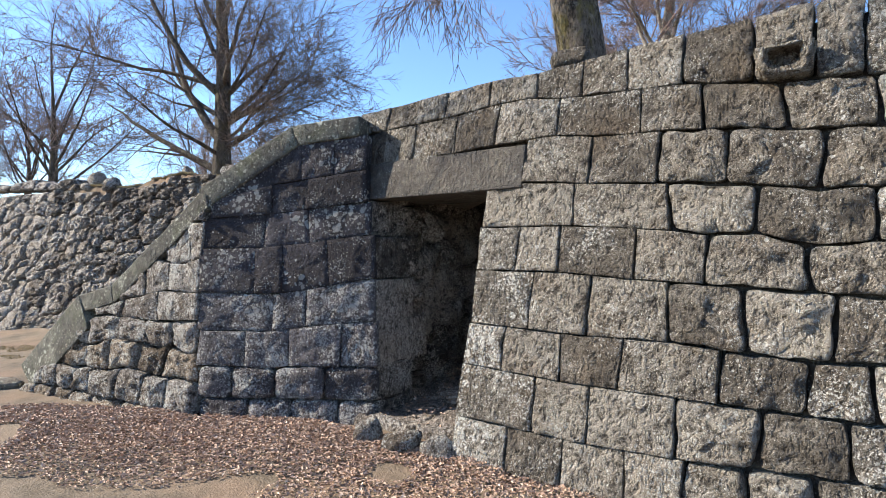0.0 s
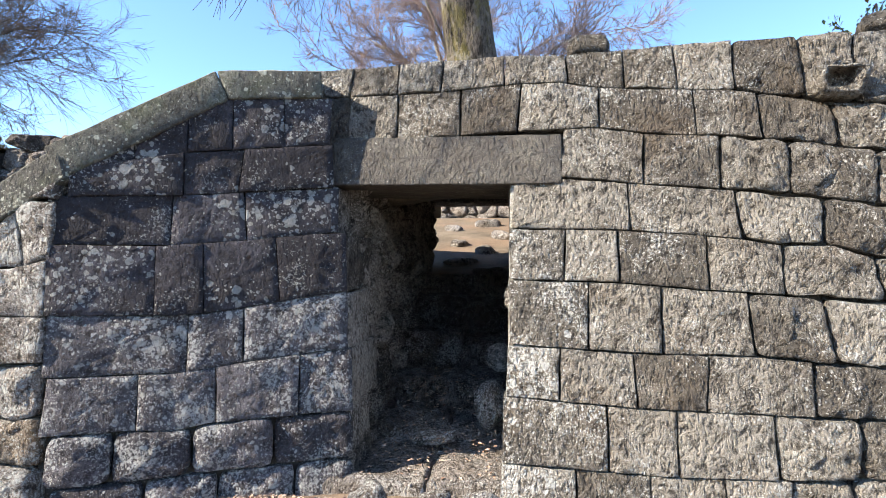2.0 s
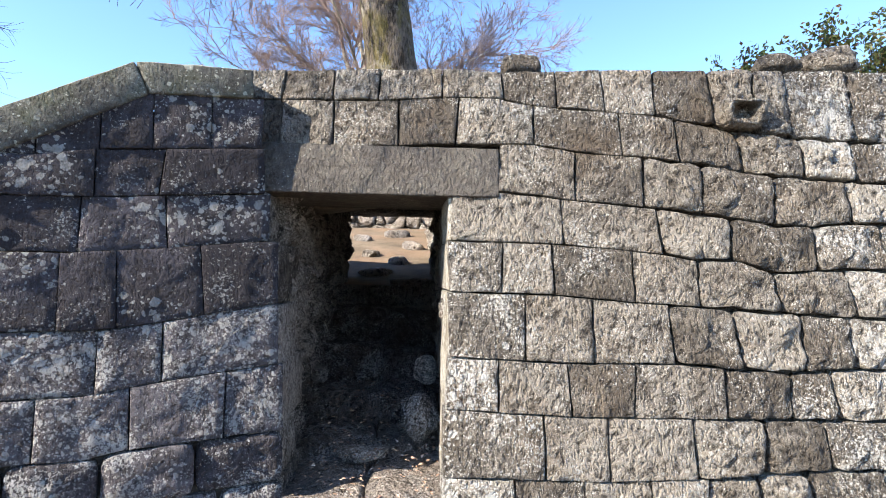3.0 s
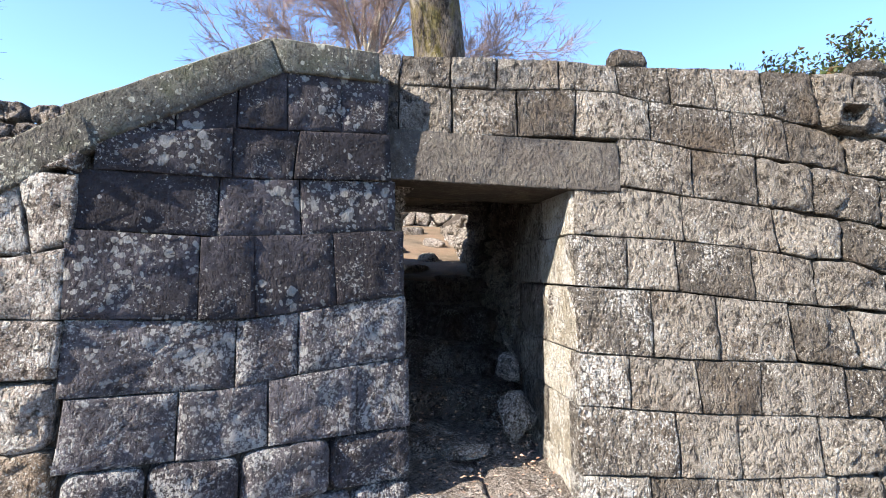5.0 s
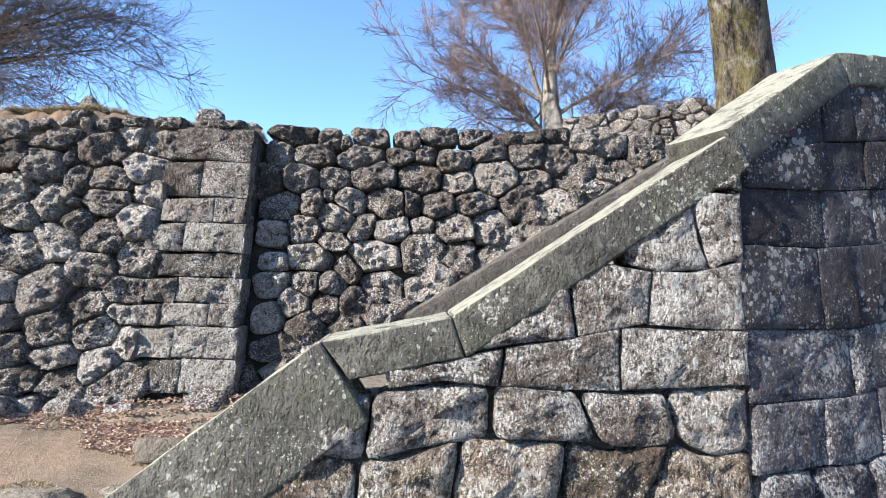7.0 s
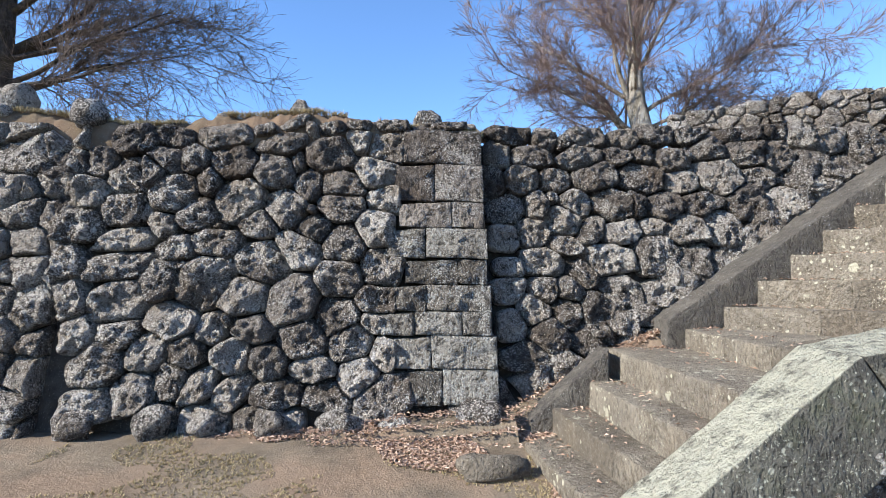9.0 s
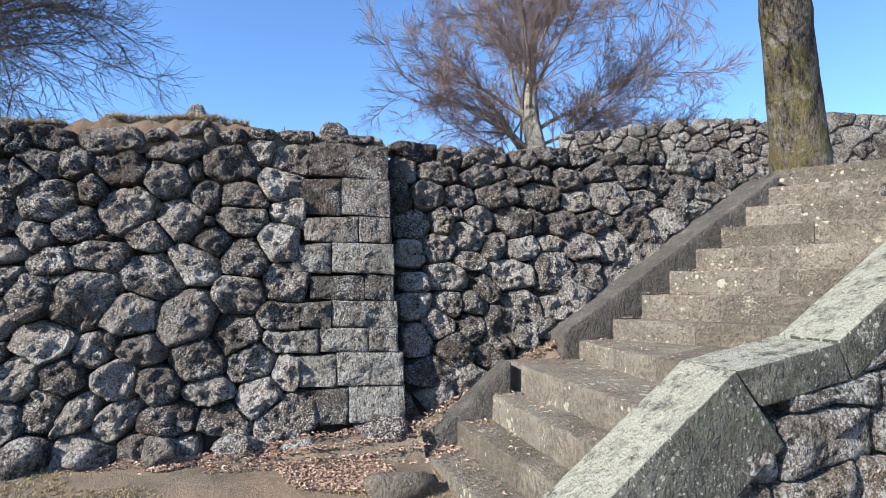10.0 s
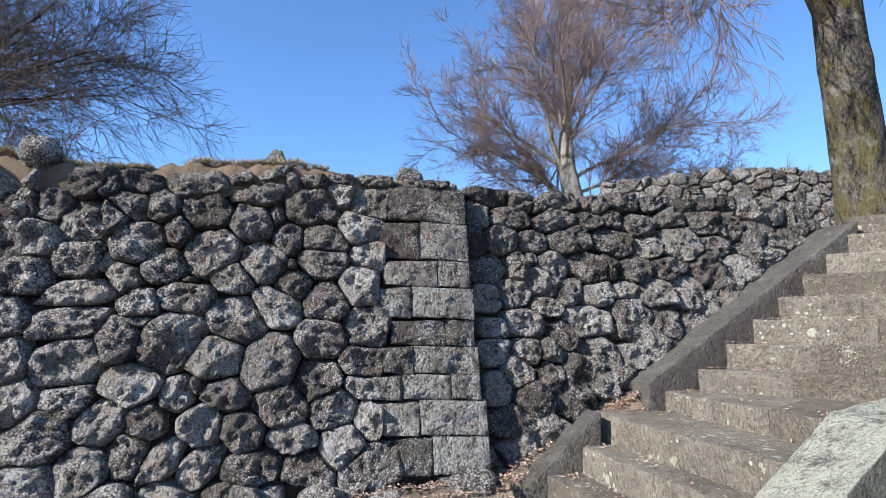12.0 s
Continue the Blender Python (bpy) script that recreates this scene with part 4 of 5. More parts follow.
for (a, z), (b, _) in zip(PASSAGE, PASSAGE[1:]):
    for u0, u1 in ((-3.42, -2.68), (-2.68, -1.95)):
        t = random.uniform(-0.05, 0.05)
        c = [FA.flat(u, n + t, zz + t) for zz in (z - 0.5, z) for u, n in ((u0, a), (u1, a), (u1, b - 0.15), (u0, b - 0.15))]
        rough_block("passage_step", c, M_RUBBLE_BROWN, tunnel, bevel=0.05, rough=0.05)
floor = [FA.flat(-3.6, -7.0, 1.27), FA.flat(-2.0, -7.0, 1.27), FA.flat(-2.0, -7.8, 1.34), FA.flat(-2.0, -13.2, 2.45), FA.flat(-6.5, -13.2, 2.45), FA.flat(-6.5, -8.2, 1.4)]
tagged(part("court_floor", (floor, [tuple(range(6))]), M_GROUND), "sunlit bare earth beyond the passage", "ground", kind="structure")
bank = tagged(new("earth_bank"), "brown earth and leaves heaped against the walls", "earth", kind="structure")


def heap(face, u0, z0, u1, z1, out, n=26):
    """Soil banked up against a wall's foot, from the height z0 to z1 along it, out metres wide."""
    v, f = [], []
    for i in range(n + 1):
        u = u0 + (u1 - u0) * i / n
        z = z0 + (z1 - z0) * i / n
        for j in range(7):
            k = j / 6
            zz = -0.25 + (z + 0.25) * (1 - k ** 1.6) + 0.05 * noise.noise((u * 4, k * 3, 2))
            p = face.at(u, z, 0.02 + out * k)
            v.append(Vector((p.x, p.y, zz - (0.1 if j == 0 else 0))))
    for i in range(n):
        for j in range(6):
            a = i * 7 + j
            f.append((a, a + 7, a + 8, a + 1))
    part("heap", (v, f), M_GROUND, bank, smooth=True)
    return [v[i] for i in range(len(v)) if 0 < i % 7 < 6]


HEAPS = heap(FE, -7.62, 0.12, -5.95, 0.92, 0.62) + heap(FE, -6.6, 0.66, -5.8, 0.95, 0.5)
HEAPS += heap(FD, -10.6, -0.05, -8.6, 0.16, 0.45)
HEAPS += heap(FD, -9.1, 0.1, -7.45, 0.26, 0.6)
FF = Plane(-34.5, -13.0, -0.1)
wall_f = tagged(part("wall_court", strip(FF, -3.7, 9, 2.0, 5.2, -0.5, -0.1), M_FILL), "far rubble wall of thin weathered courses above the terrace", "wall", kind="structure")


def crest_f(u):
    return 5.15 + min(1.0, max(0.0, (u + 3.8) / 3.5)) * 0.6 + 0.12 * noise.noise((u * 1.3, 9, 0))


rubble(FF, wall_f, rubble_cells(-3.9, 3.0, 2.3, 6.2, 0.44, 0.18, 41), crest_f, step=0.1, limit=420, rough=0.03)
rubble(FF, wall_f, rubble_cells(3.0, 8.0, 2.6, 6.4, 0.85, 0.42, 42), lambda u: 6.0, step=0.12, proud=0.15, bulge=0.03)

# ---- ground ----
def sheet(name, pts, material, label, category):
    return tagged(part(name, ([Vector(p) for p in pts], [tuple(range(len(pts)))]), material), label, category, kind="structure")


def ground_z(x, y):
    d = FD.n[0] * x + FD.n[1] * y
    z = -0.10 + 0.05 * noise.noise((x * 0.5, y * 0.5, 0)) + 0.02 * noise.noise((x * 2, y * 2, 3))
    b = FB.n[0] * x + FB.n[1] * y
    if -4.6 < b < -3.4 and x < 0.4:
        z += 0.07 * (1 - abs(b + 4.3) / 0.9) if b > -4.3 else 0.07
    if d < -4.6:
        z += min(1.0, (-d - 4.6) / 1.3) * 0.14
    return z


gv, gf = [], []
NX, NY = 90, 90
for j in range(NY + 1):
    for i in range(NX + 1):
        x, y = -14 + 20 * i / NX, -6 + 17 * j / NY
        gv.append((x, y, ground_z(x, y)))
for j in range(NY):
    for i in range(NX):
        a = j * (NX + 1) + i
        gf.append((a, a + 1, a + NX + 2, a + NX + 1))
ring = [(-14, -6), (6, -6), (6, 11), (-14, 11)]
far = [(-2500, -2500), (2500, -2500), (2500, 2500), (-2500, 2500)]
base = len(gv)
gv += [(x, y, -0.12) for x, y in ring] + [(x, y, -0.12) for x, y in far]
gf += [(base + i, base + 4 + i, base + 4 + (i + 1) % 4, base + (i + 1) % 4) for i in range(4)]
tagged(part("ground", (gv, gf), M_GROUND, smooth=True), "bare trodden earth with fallen leaves before the walls", "ground", kind="structure")


def terrace(name, pts, zf):
    """A sheet of high ground over a polygon, finely divided, its height by zf."""
    bm = bmesh.new()
    vs = [bm.verts.new((*p, 0)) for p in pts]
    for tri in geometry.tessellate_polygon([[Vector((*p, 0)) for p in pts]]):
        bm.faces.new([vs[i] for i in tri])
    bmesh.ops.recalc_face_normals(bm, faces=bm.faces)
    if bm.faces[:][0].normal.z < 0:
        bmesh.ops.reverse_faces(bm, faces=bm.faces[:])
    for _ in range(6):
        es = [e for e in bm.edges if e.calc_length() > 1.2]
        if not es or len(bm.verts) > 9000:
            break
        bmesh.ops.subdivide_edges(bm, edges=es, cuts=1)
        bmesh.ops.triangulate(bm, faces=bm.faces)
    for v in bm.verts:
        v.co.z = zf(v.co.x, v.co.y) + 0.04 * noise.noise((v.co.x, v.co.y, 0))
    return tagged(part(name, bm, M_TERRACE, smooth=True), "dry grassy earth of the upper terrace", "ground", kind="structure")


def high(x, y):
    d = -(FD.n[0] * x + FD.n[1] * y)
    if x > -0.5 and d < 9:
        return 2.66 + min(1.0, max(0.0, (d - 6.3) / 1.5)) * 0.08
    return TOP + 0.04 + max(0.0, min(1.0, (d - 8.2) / 11)) * 2.1


st_l, st_r = FS.flat(-2.85, -6.35, 0), (0.78, 4.95)
pA = lambda u, n: tuple(FA.flat(u, n, 0)[:2])
pD = lambda u, n: tuple(FS.flat(u, n, 0)[:2])
terrace("terrace_gate", [(st_l.x, st_l.y), st_r, pA(-3.4, -4.15), pA(2.2, -4.1), pA(9, -4.1), pA(9, -14), pA(-2.1, -14), pA(-2.1, -7.85), pA(-3.5, -7.85), pD(-3.0, -7.25)], high)
terrace("terrace_upper", [pD(-7.62, -7.25), pD(-3.0, -7.25), pA(-3.5, -7.85), pA(-6.4, -8.6), pA(-6.4, -13.4), pA(-2.0, -13.4), pA(9, -14), pA(40, -60), pD(-7.62, -60)], high)
terrace("terrace_left", [pD(-60, -6.85), pD(-7.62, -6.85), pD(-7.62, -60), pD(-70, -60)], high)

# ---- things on and before the walls ----
def spout():
    """A stone trough that juts from the wall, with a square mouth cut in its upper part."""
    bm = bmesh.new()
    bmesh.ops.create_cube(bm, size=1)
    for v in bm.verts:
        v.co = Vector((v.co.x * (0.33 if v.co.z > 0 else 0.27), v.co.y * 0.40 + (0.04 if v.co.z < 0 else 0), v.co.z * 0.175))
    bm.faces.ensure_lookup_table()
    front = min(bm.faces, key=lambda f: f.calc_center_median().y)
    bmesh.ops.inset_region(bm, faces=[front], thickness=0.05)
    for v in front.verts:
        v.co.z += 0.018
        v.co.x *= 0.72
    hole = bmesh.ops.extrude_face_region(bm, geom=[front])
    vs = [g for g in hole["geom"] if isinstance(g, bmesh.types.BMVert)]
    bmesh.ops.translate(bm, verts=vs, vec=(0, 0.3, 0))
    bmesh.ops.delete(bm, geom=[front], context="FACES_ONLY")
    bmesh.ops.recalc_face_normals(bm, faces=bm.faces)
    es = [e for e in bm.edges if e.calc_length() > 0.03]
    bmesh.ops.bevel(bm, geom=es, offset=0.014, segments=2, affect="EDGES")
    for _ in range(2):
        bmesh.ops.subdivide_edges(bm, edges=[e for e in bm.edges if e.calc_length() > 0.08], cuts=1, use_grid_fill=True)
    bm.normal_update()
    for v in bm.verts:
        v.co += v.normal * 0.008 * (noise.noise(v.co * 8) + noise.noise(v.co * 19))
    ob = part("water_spout", bm, M_ASHLAR, None, smooth=True)
    p = FA.at(-0.125, 2.575, -0.06)
    ob.matrix_basis = pose(p.x, p.y, p.z, 0, 0, -34.5)
    tagged(ob, "square stone water spout jutting from the wall", "spout")


spout()
for k, (u, z, s, rz) in enumerate([(-1.63, 2.985, (0.38, 0.32, 0.27), 12), (-1.06, 2.945, (0.26, 0.2, 0.08), -5), (0.42, 3.09, (0.5, 0.3, 0.2), 8), (0.85, 3.15, (0.55, 0.35, 0.26), -6)]):
    p = FA.at(u, z, -0.24)
    boulder("loose_stone", (p.x, p.y, p.z), s, M_ASHLAR, "loose grey stone lying on top of the wall", "stone", -34.5 + rz, "stones on the wall", k + 3)
for k, (x, y, z, s, rz) in enumerate([(-0.62, 4.36, 0.0, (0.3, 0.26, 0.3), 10), (-0.33, 4.16, -0.02, (0.38, 0.28, 0.27), 40), (-0.05, 4.04, -0.03, (0.36, 0.28, 0.27), -20)]):
    boulder("sill_stone", (x, y, z), s, M_FLANK, "rounded pale stone at the foot of the doorway", "stone", rz, "stones at the doorway", k + 20)
for k, (u, n, z, s, rz) in enumerate([(-2.32, -4.4, 0.32, (0.3, 0.34, 0.42), 20), (-2.28, -4.9, 0.6, (0.28, 0.25, 0.3), 50), (-2.75, -4.2, 0.12, (0.5, 0.3, 0.12), -30)]):
    p = FA.flat(u, n, z)
    boulder("fallen_stone", tuple(p), s, M_RUBBLE, "fallen stone lying in the dark passage", "stone", rz, "stones in the passage", k + 30)
for k, (x, y, s, rz) in enumerate([(-5.78, 8.22, (0.85, 0.55, 0.16), -25), (-5.2, 7.8, (0.62, 0.45, 0.16), -15), (-4.6, 7.6, (0.66, 0.5, 0.14), -40), (-5.3, 6.55, (0.5, 0.4, 0.2), 10)]):
    boulder("paving_stone", (x, y, ground_z(x, y) + 0.02), s, M_STEP, "flat worn paving stone set in the earth", "stone", rz, "paving stones", k + 40)
boulder("foot_block", (-4.42, 8.14, ground_z(-4.42, 8.14) + 0.06), (0.62, 0.28, 0.22), M_STEP, "low grey block lying before the stair", "stone", -28, "", 47)
for k, (u, s) in enumerate([(-8.43, (0.34, 0.26, 0.2)), (-8.9, (0.44, 0.3, 0.28)), (-9.45, (0.36, 0.3, 0.28)), (-10.4, (0.36, 0.34, 0.36)), (-10.0, (0.3, 0.24, 0.2)), (-11.0, (0.4, 0.3, 0.3)), (-7.75, (0.5, 0.34, 0.36))]):
    p = FD.at(u, 0.05, 0.06)
    boulder("foot_stone", (p.x, p.y, ground_z(p.x, p.y) + s[2] * 0.3), s, M_RUBBLE, "half-buried brown stone at the foot of the wall", "stone", -28 + 20 * math.sin(k * 5), "stones at the wall's foot", k + 60)
for k, (u, z, s, h) in enumerate([(-9.49, 3.05, (0.36, 0.3, 0.34), -0.3), (-8.17, 2.95, (0.38, 0.26, 0.3), -0.2), (-11.5, 2.9, (0.5, 0.5, 0.42), -0.1), (-12.3, 3.1, (0.5, 0.4, 0.4), -0.2), (-10.2, 2.93, (0.34, 0.3, 0.16), -0.2), (-10.7, 2.84, (0.42, 0.3, 0.16), -0.2),
                                 (-7.75, 2.88, (0.3, 0.26, 0.14), -0.25), (-6.9, 2.9, (0.3, 0.26, 0.16), -0.45), (-5.2, 2.98, (0.4, 0.3, 0.2), -0.6)]):
    p = FD.at(u, z, h)
    boulder("crest_stone", tuple(p), s, M_RUBBLE, "dark rough stone on the crest of the rubble wall", "stone", -28 + 15 * math.sin(k * 7), "stones on the crest", k + 80, peak=0.8 if k == 0 else 0.3)


for k, (u, n, s) in enumerate([(-2.6, -8.9, (0.4, 0.34, 0.3)), (-3.1, -9.6, (0.5, 0.4, 0.24)), (-2.4, -10.4, (0.6, 0.4, 0.34)), (-3.4, -11.3, (0.5, 0.4, 0.3)), (-2.7, -11.9, (0.7, 0.5, 0.4)), (-2.9, -8.1, (0.8, 0.4, 0.2))]):
    p = FA.flat(u, n, 1.35 + (-n - 7.8) * 0.2)
    boulder("fallen_stone", tuple(p), s, M_RUBBLE, "sunlit fallen stone on the earth beyond the passage", "stone", 40 * k, "stones beyond the passage", k + 110)


# ---- trees ----
def tube(out, pts, radii, sides):
    v, f = out
    base = len(v)
    for i, p in enumerate(pts):
        d = (pts[min(i + 1, len(pts) - 1)] - pts[max(i - 1, 0)]).normalized()
        a = d.cross(Vector((0.31, 0.93, 0.2))).normalized()
        b = d.cross(a)
        for k in range(sides):
            w = 2 * math.pi * k / sides
            v.append(p + (a * math.cos(w) + b * math.sin(w)) * radii[i])
    for i in range(len(pts) - 1):
        for k in range(sides):
            q = base + i * sides
            f.append((q + k, q + (k + 1) % sides, q + sides + (k + 1) % sides, q + sides + k))


def limb(rng, p, d, length, r0, r1, n, wander, lift):
    pts, dirs = [p], [d]
    for i in range(n):
        d = (d + Vector((rng.gauss(0, wander), rng.gauss(0, wander), rng.gauss(0, wander) + lift))).normalized()
        p = p + d * (length / n)
        pts.append(p)
        dirs.append(d)
    return pts, dirs, [r0 + (r1 - r0) * i / n for i in range(n + 1)]


def fan(rng, d, lo, hi):
    """A direction that leaves d by lo to hi degrees."""
    a = d.cross(Vector((rng.gauss(0, 1), rng.gauss(0, 1), rng.gauss(0, 1)))).normalized()
    w = radians(rng.uniform(lo, hi))
    return (d * math.cos(w) + a * math.sin(w)).normalized()


def bare_tree(name, base, seed, trunk, limbs, twigs, bark, twig_bark, label, thin=0.008):
    """trunk: (points above the base, radii); limbs: (height share, heading, rise, length, radius); twigs: numbers and droop."""
    rng = random.Random(seed)
    wood, crown = ([], []), ([], [])
    root = tagged(new(name), label, "tree")
    root.location = base
    pts, radii = trunk
    fine, rads = [], []
    for i in range(len(pts) - 1):
        for k in range(6):
            f = k / 6
            fine.append(Vector(pts[i]).lerp(Vector(pts[i + 1]), f))
            rads.append(radii[i] + (radii[i + 1] - radii[i]) * f)
    fine.append(Vector(pts[-1]))
    rads.append(radii[-1])
    rads = [r * (1 + 0.07 * noise.noise((i * 0.5, seed, 0))) for i, r in enumerate(rads)]
    tube(wood, fine, rads, 28)
    for i, v in enumerate(wood[0]):
        # flutes and swellings of the trunk
        axis, turn = fine[i // 28], 2 * math.pi * (i % 28) / 28
        wood[0][i] = axis + (v - axis) * (1 + 0.10 * noise.noise((math.cos(turn) * 1.3, math.sin(turn) * 1.3, axis.z * 0.45 + seed)) + 0.07 * noise.noise((math.cos(turn) * 3.5, math.sin(turn) * 3.5, axis.z * 0.8 + seed)))
    n2, n3, n4, droop, reach = twigs
    for share, head, rise, length, r, *sag in limbs:
        p = fine[min(int(share * (len(fine) - 1)), len(fine) - 1)]
        d = Vector((math.cos(radians(head)) * math.cos(radians(rise)), math.sin(radians(head)) * math.cos(radians(rise)), math.sin(radians(rise))))
        lp, ld, lr = limb(rng, p, d, length, r, thin * 2, 9, 0.09, sag[0] if sag else 0.02)
        tube(wood, lp, lr, 8)
        for _ in range(n2):
            i = rng.randint(2, 9)
            sp, sd, sr = limb(rng, lp[i], fan(rng, ld[i], 22, 62), length * rng.uniform(0.25, 0.55), max(thin * 2.0, lr[i] * 0.36), thin * 1.4, 6, 0.13, 0.0)
            tube(crown, sp, sr, 4)
            for _ in range(n3):
                j = rng.randint(1, 6)
                tp, td, tr = limb(rng, sp[j], fan(rng, sd[j], 20, 55), reach * rng.uniform(0.6, 1.3), thin * 1.3, thin, 5, 0.14, -droop)
                tube(crown, tp, tr, 3)
                for _ in range(n4):
                    k = rng.randint(1, 5)
                    up, ud, ur = limb(rng, tp[k], fan(rng, td[k], 20, 55), reach * rng.uniform(0.3, 0.7), thin, thin * 0.7, 3, 0.16, -droop * 1.3)
                    tube(crown, up, ur, 3)
    part("trunk", wood, bark, root, smooth=True)
    part("crown", crown, twig_bark, root, "fine bare twigs" )
    return root


# the mossy tree on the terrace above the stair
bare_tree("tree", (1.82, 7.52, 2.74), 5,
          ([(0.34, 0, -0.25), (0.24, 0, 0.15), (0.12, 0, 0.8), (-0.08, 0.02, 2.2), (-0.10, 0.05, 3.6), (0.0, 0.1, 4.8), (0.25, 0.1, 6.6), (0.5, 0.2, 8.5)], [0.48, 0.385, 0.345, 0.315, 0.31, 0.28, 0.19, 0.1]),
          [(0.5, 145, 58, 6.5, 0.22), (0.66, 185, 22, 6.0, 0.10), (0.7, 230, 25, 6.0, 0.09), (0.6, 340, 40, 5.0, 0.1), (0.76, 280, 30, 5.5, 0.09), (0.74, 150, 35, 3.8, 0.07, -0.04), (0.84, 60, 40, 4.5, 0.07), (0.9, 200, 45, 4.5, 0.06), (0.68, 320, 20, 5.0, 0.08, -0.04),
           (0.6, 150, 35, 2.6, 0.04, -0.12), (0.62, 170, 40, 2.8, 0.04, -0.12), (0.64, 130, 35, 2.6, 0.04, -0.13), (0.62, 330, 30, 3.0, 0.04, -0.12), (0.66, 195, 36, 3.4, 0.045, -0.1), (0.7, 225, 36, 4.2, 0.045, -0.1), (0.68, 300, 35, 3.4, 0.04, -0.12), (0.58, 310, 30, 3.0, 0.04, -0.1)],
          (10, 8, 7, 0.12, 0.7), M_BARK, M_TWIG, "tall leafless tree with a thick mossy trunk", 0.0048)
# the pale-barked spreading tree farther back
bare_tree("tree", (6.65, 15.75, 4.0), 8,
          ([(0.1, 0, -0.5), (0, 0, 0.2), (-0.1, 0, 1.2), (-0.35, 0.1, 2.4), (-0.4, 0.1, 3.6), (-0.2, 0, 5.5)], [0.5, 0.4, 0.33, 0.26, 0.18, 0.08]),
          [(0.36, 143, 55, 4.4, 0.17), (0.3, -45, 58, 3.2, 0.09), (0.24, -40, 14, 5.6, 0.07, 0.0), (0.3, -42, 20, 5.4, 0.06, -0.01), (0.34, 142, 10, 3.6, 0.05, 0.0), (0.44, 138, 34, 4.4, 0.08, 0.0), (0.5, 140, 62, 4.6, 0.09), (0.55, -40, 30, 4.6, 0.07), (0.6, 130, 28, 4.0, 0.08), (0.7, -60, 55, 4.2, 0.07), (0.75, 160, 70, 4.2, 0.06), (0.48, -35, 17, 4.2, 0.06), (0.8, 100, 50, 4.2, 0.06), (0.85, -100, 50, 4.2, 0.05), (0.65, 230, 35, 4.2, 0.06), (0.5, 60, 40, 4.2, 0.06), (0.9, -20, 60, 3.6, 0.05), (0.95, 150, 65, 3.6, 0.05)],
          (17, 11, 9, -0.01, 0.62), M_BARK_PALE, M_TWIG, "bare spreading tree with pale bark and reddish twigs", 0.0052)
# the great dark tree behind the rubble wall
bare_tree("tree", (-9.2, 22.8, 4.5), 13,
          ([(0, 0, -0.6), (0, 0, 0.3), (0.05, 0, 2.2), (0.1, 0, 4.5), (0.0, 0, 7.5), (0.1, 0, 11)], [0.5, 0.36, 0.31, 0.27, 0.18, 0.05]),
          [(0.22, 172, 30, 8, 0.17), (0.35, 165, 48, 9, 0.2), (0.4, 10, 30, 4.0, 0.14), (0.42, -10, 45, 4.4, 0.14), (0.5, 185, 38, 9, 0.16), (0.52, 40, 50, 4.4, 0.12), (0.55, 300, 40, 4.2, 0.12), (0.6, 130, 45, 6, 0.12),
           (0.62, 0, 55, 4.2, 0.11), (0.7, 200, 55, 5.5, 0.1), (0.75, -30, 45, 4.2, 0.1), (0.3, -5, 20, 3.8, 0.08), (0.28, 240, 25, 5, 0.09), (0.8, 90, 60, 5, 0.08), (0.36, -25, 8, 4, 0.07), (0.45, 150, 20, 8, 0.12), (0.55, 175, 15, 8, 0.1),
           (0.3, -25, 12, 4.8, 0.08, 0.0), (0.36, -32, 18, 4.8, 0.08, 0.0), (0.42, -15, 25, 4.8, 0.08), (0.26, -40, 6, 4.2, 0.06, 0.0), (0.5, -28, 32, 4.8, 0.08)],
          (12, 9, 7, 0.0, 1.1), M_BARK_DARK, M_TWIG_DARK, "great dark leafless tree with wide limbs behind the wall", 0.006)
# farther trees
for k, (x, y, h, sd) in enumerate([(-24.0, 34.0, 0.9, 21), (-19.0, 44.0, 0.6, 22), (-30.0, 40.0, 0.7, 23), (-14.5, 48.0, 0.55, 24), (-36, 36, 0.8, 25)]):
    bare_tree("tree", (x, y, 4.3), sd,
              ([(0, 0, -0.6), (0, 0, 1.5 * h), (0.1, 0, 4 * h), (0, 0, 9 * h)], [0.42 * h, 0.3 * h, 0.2 * h, 0.02]),
              [(0.3 + 0.05 * i, 137 * i, 35 + 3 * i, 7.5 * h, 0.1 * h) for i in range(12)], (11, 7, 5, 0.0, 1.3 * h), M_BARK_DARK, M_TWIG, "distant leafless tree beyond the wall", 0.010)


def leaves(rng, spots, size, curl=0.3, flat=0.0):
    """Small folded quads, one island each."""
    v, f = [], []
    for p in spots:
        a = Vector((rng.gauss(0, 1), rng.gauss(0, 1), rng.gauss(0, 1) * (1 - flat))).normalized()
        b = a.cross(Vector((rng.gauss(0, 0.4), rng.gauss(0, 0.4), 1)) if flat else Vector((rng.gauss(0, 1), rng.gauss(0, 1), rng.gauss(0, 1)))).normalized()
        n = a.cross(b)
        s = size * rng.uniform(0.6, 1.3)
        k = len(v)
        up = n * s * curl * (1 if n.z > 0 else -1)
        v += [p - a * s, p - b * s * 0.5 + up, p + a * s, p + b * s * 0.5 + up]
        f += [(k, k + 1, k + 2), (k, k + 2, k + 3)]
    return v, f


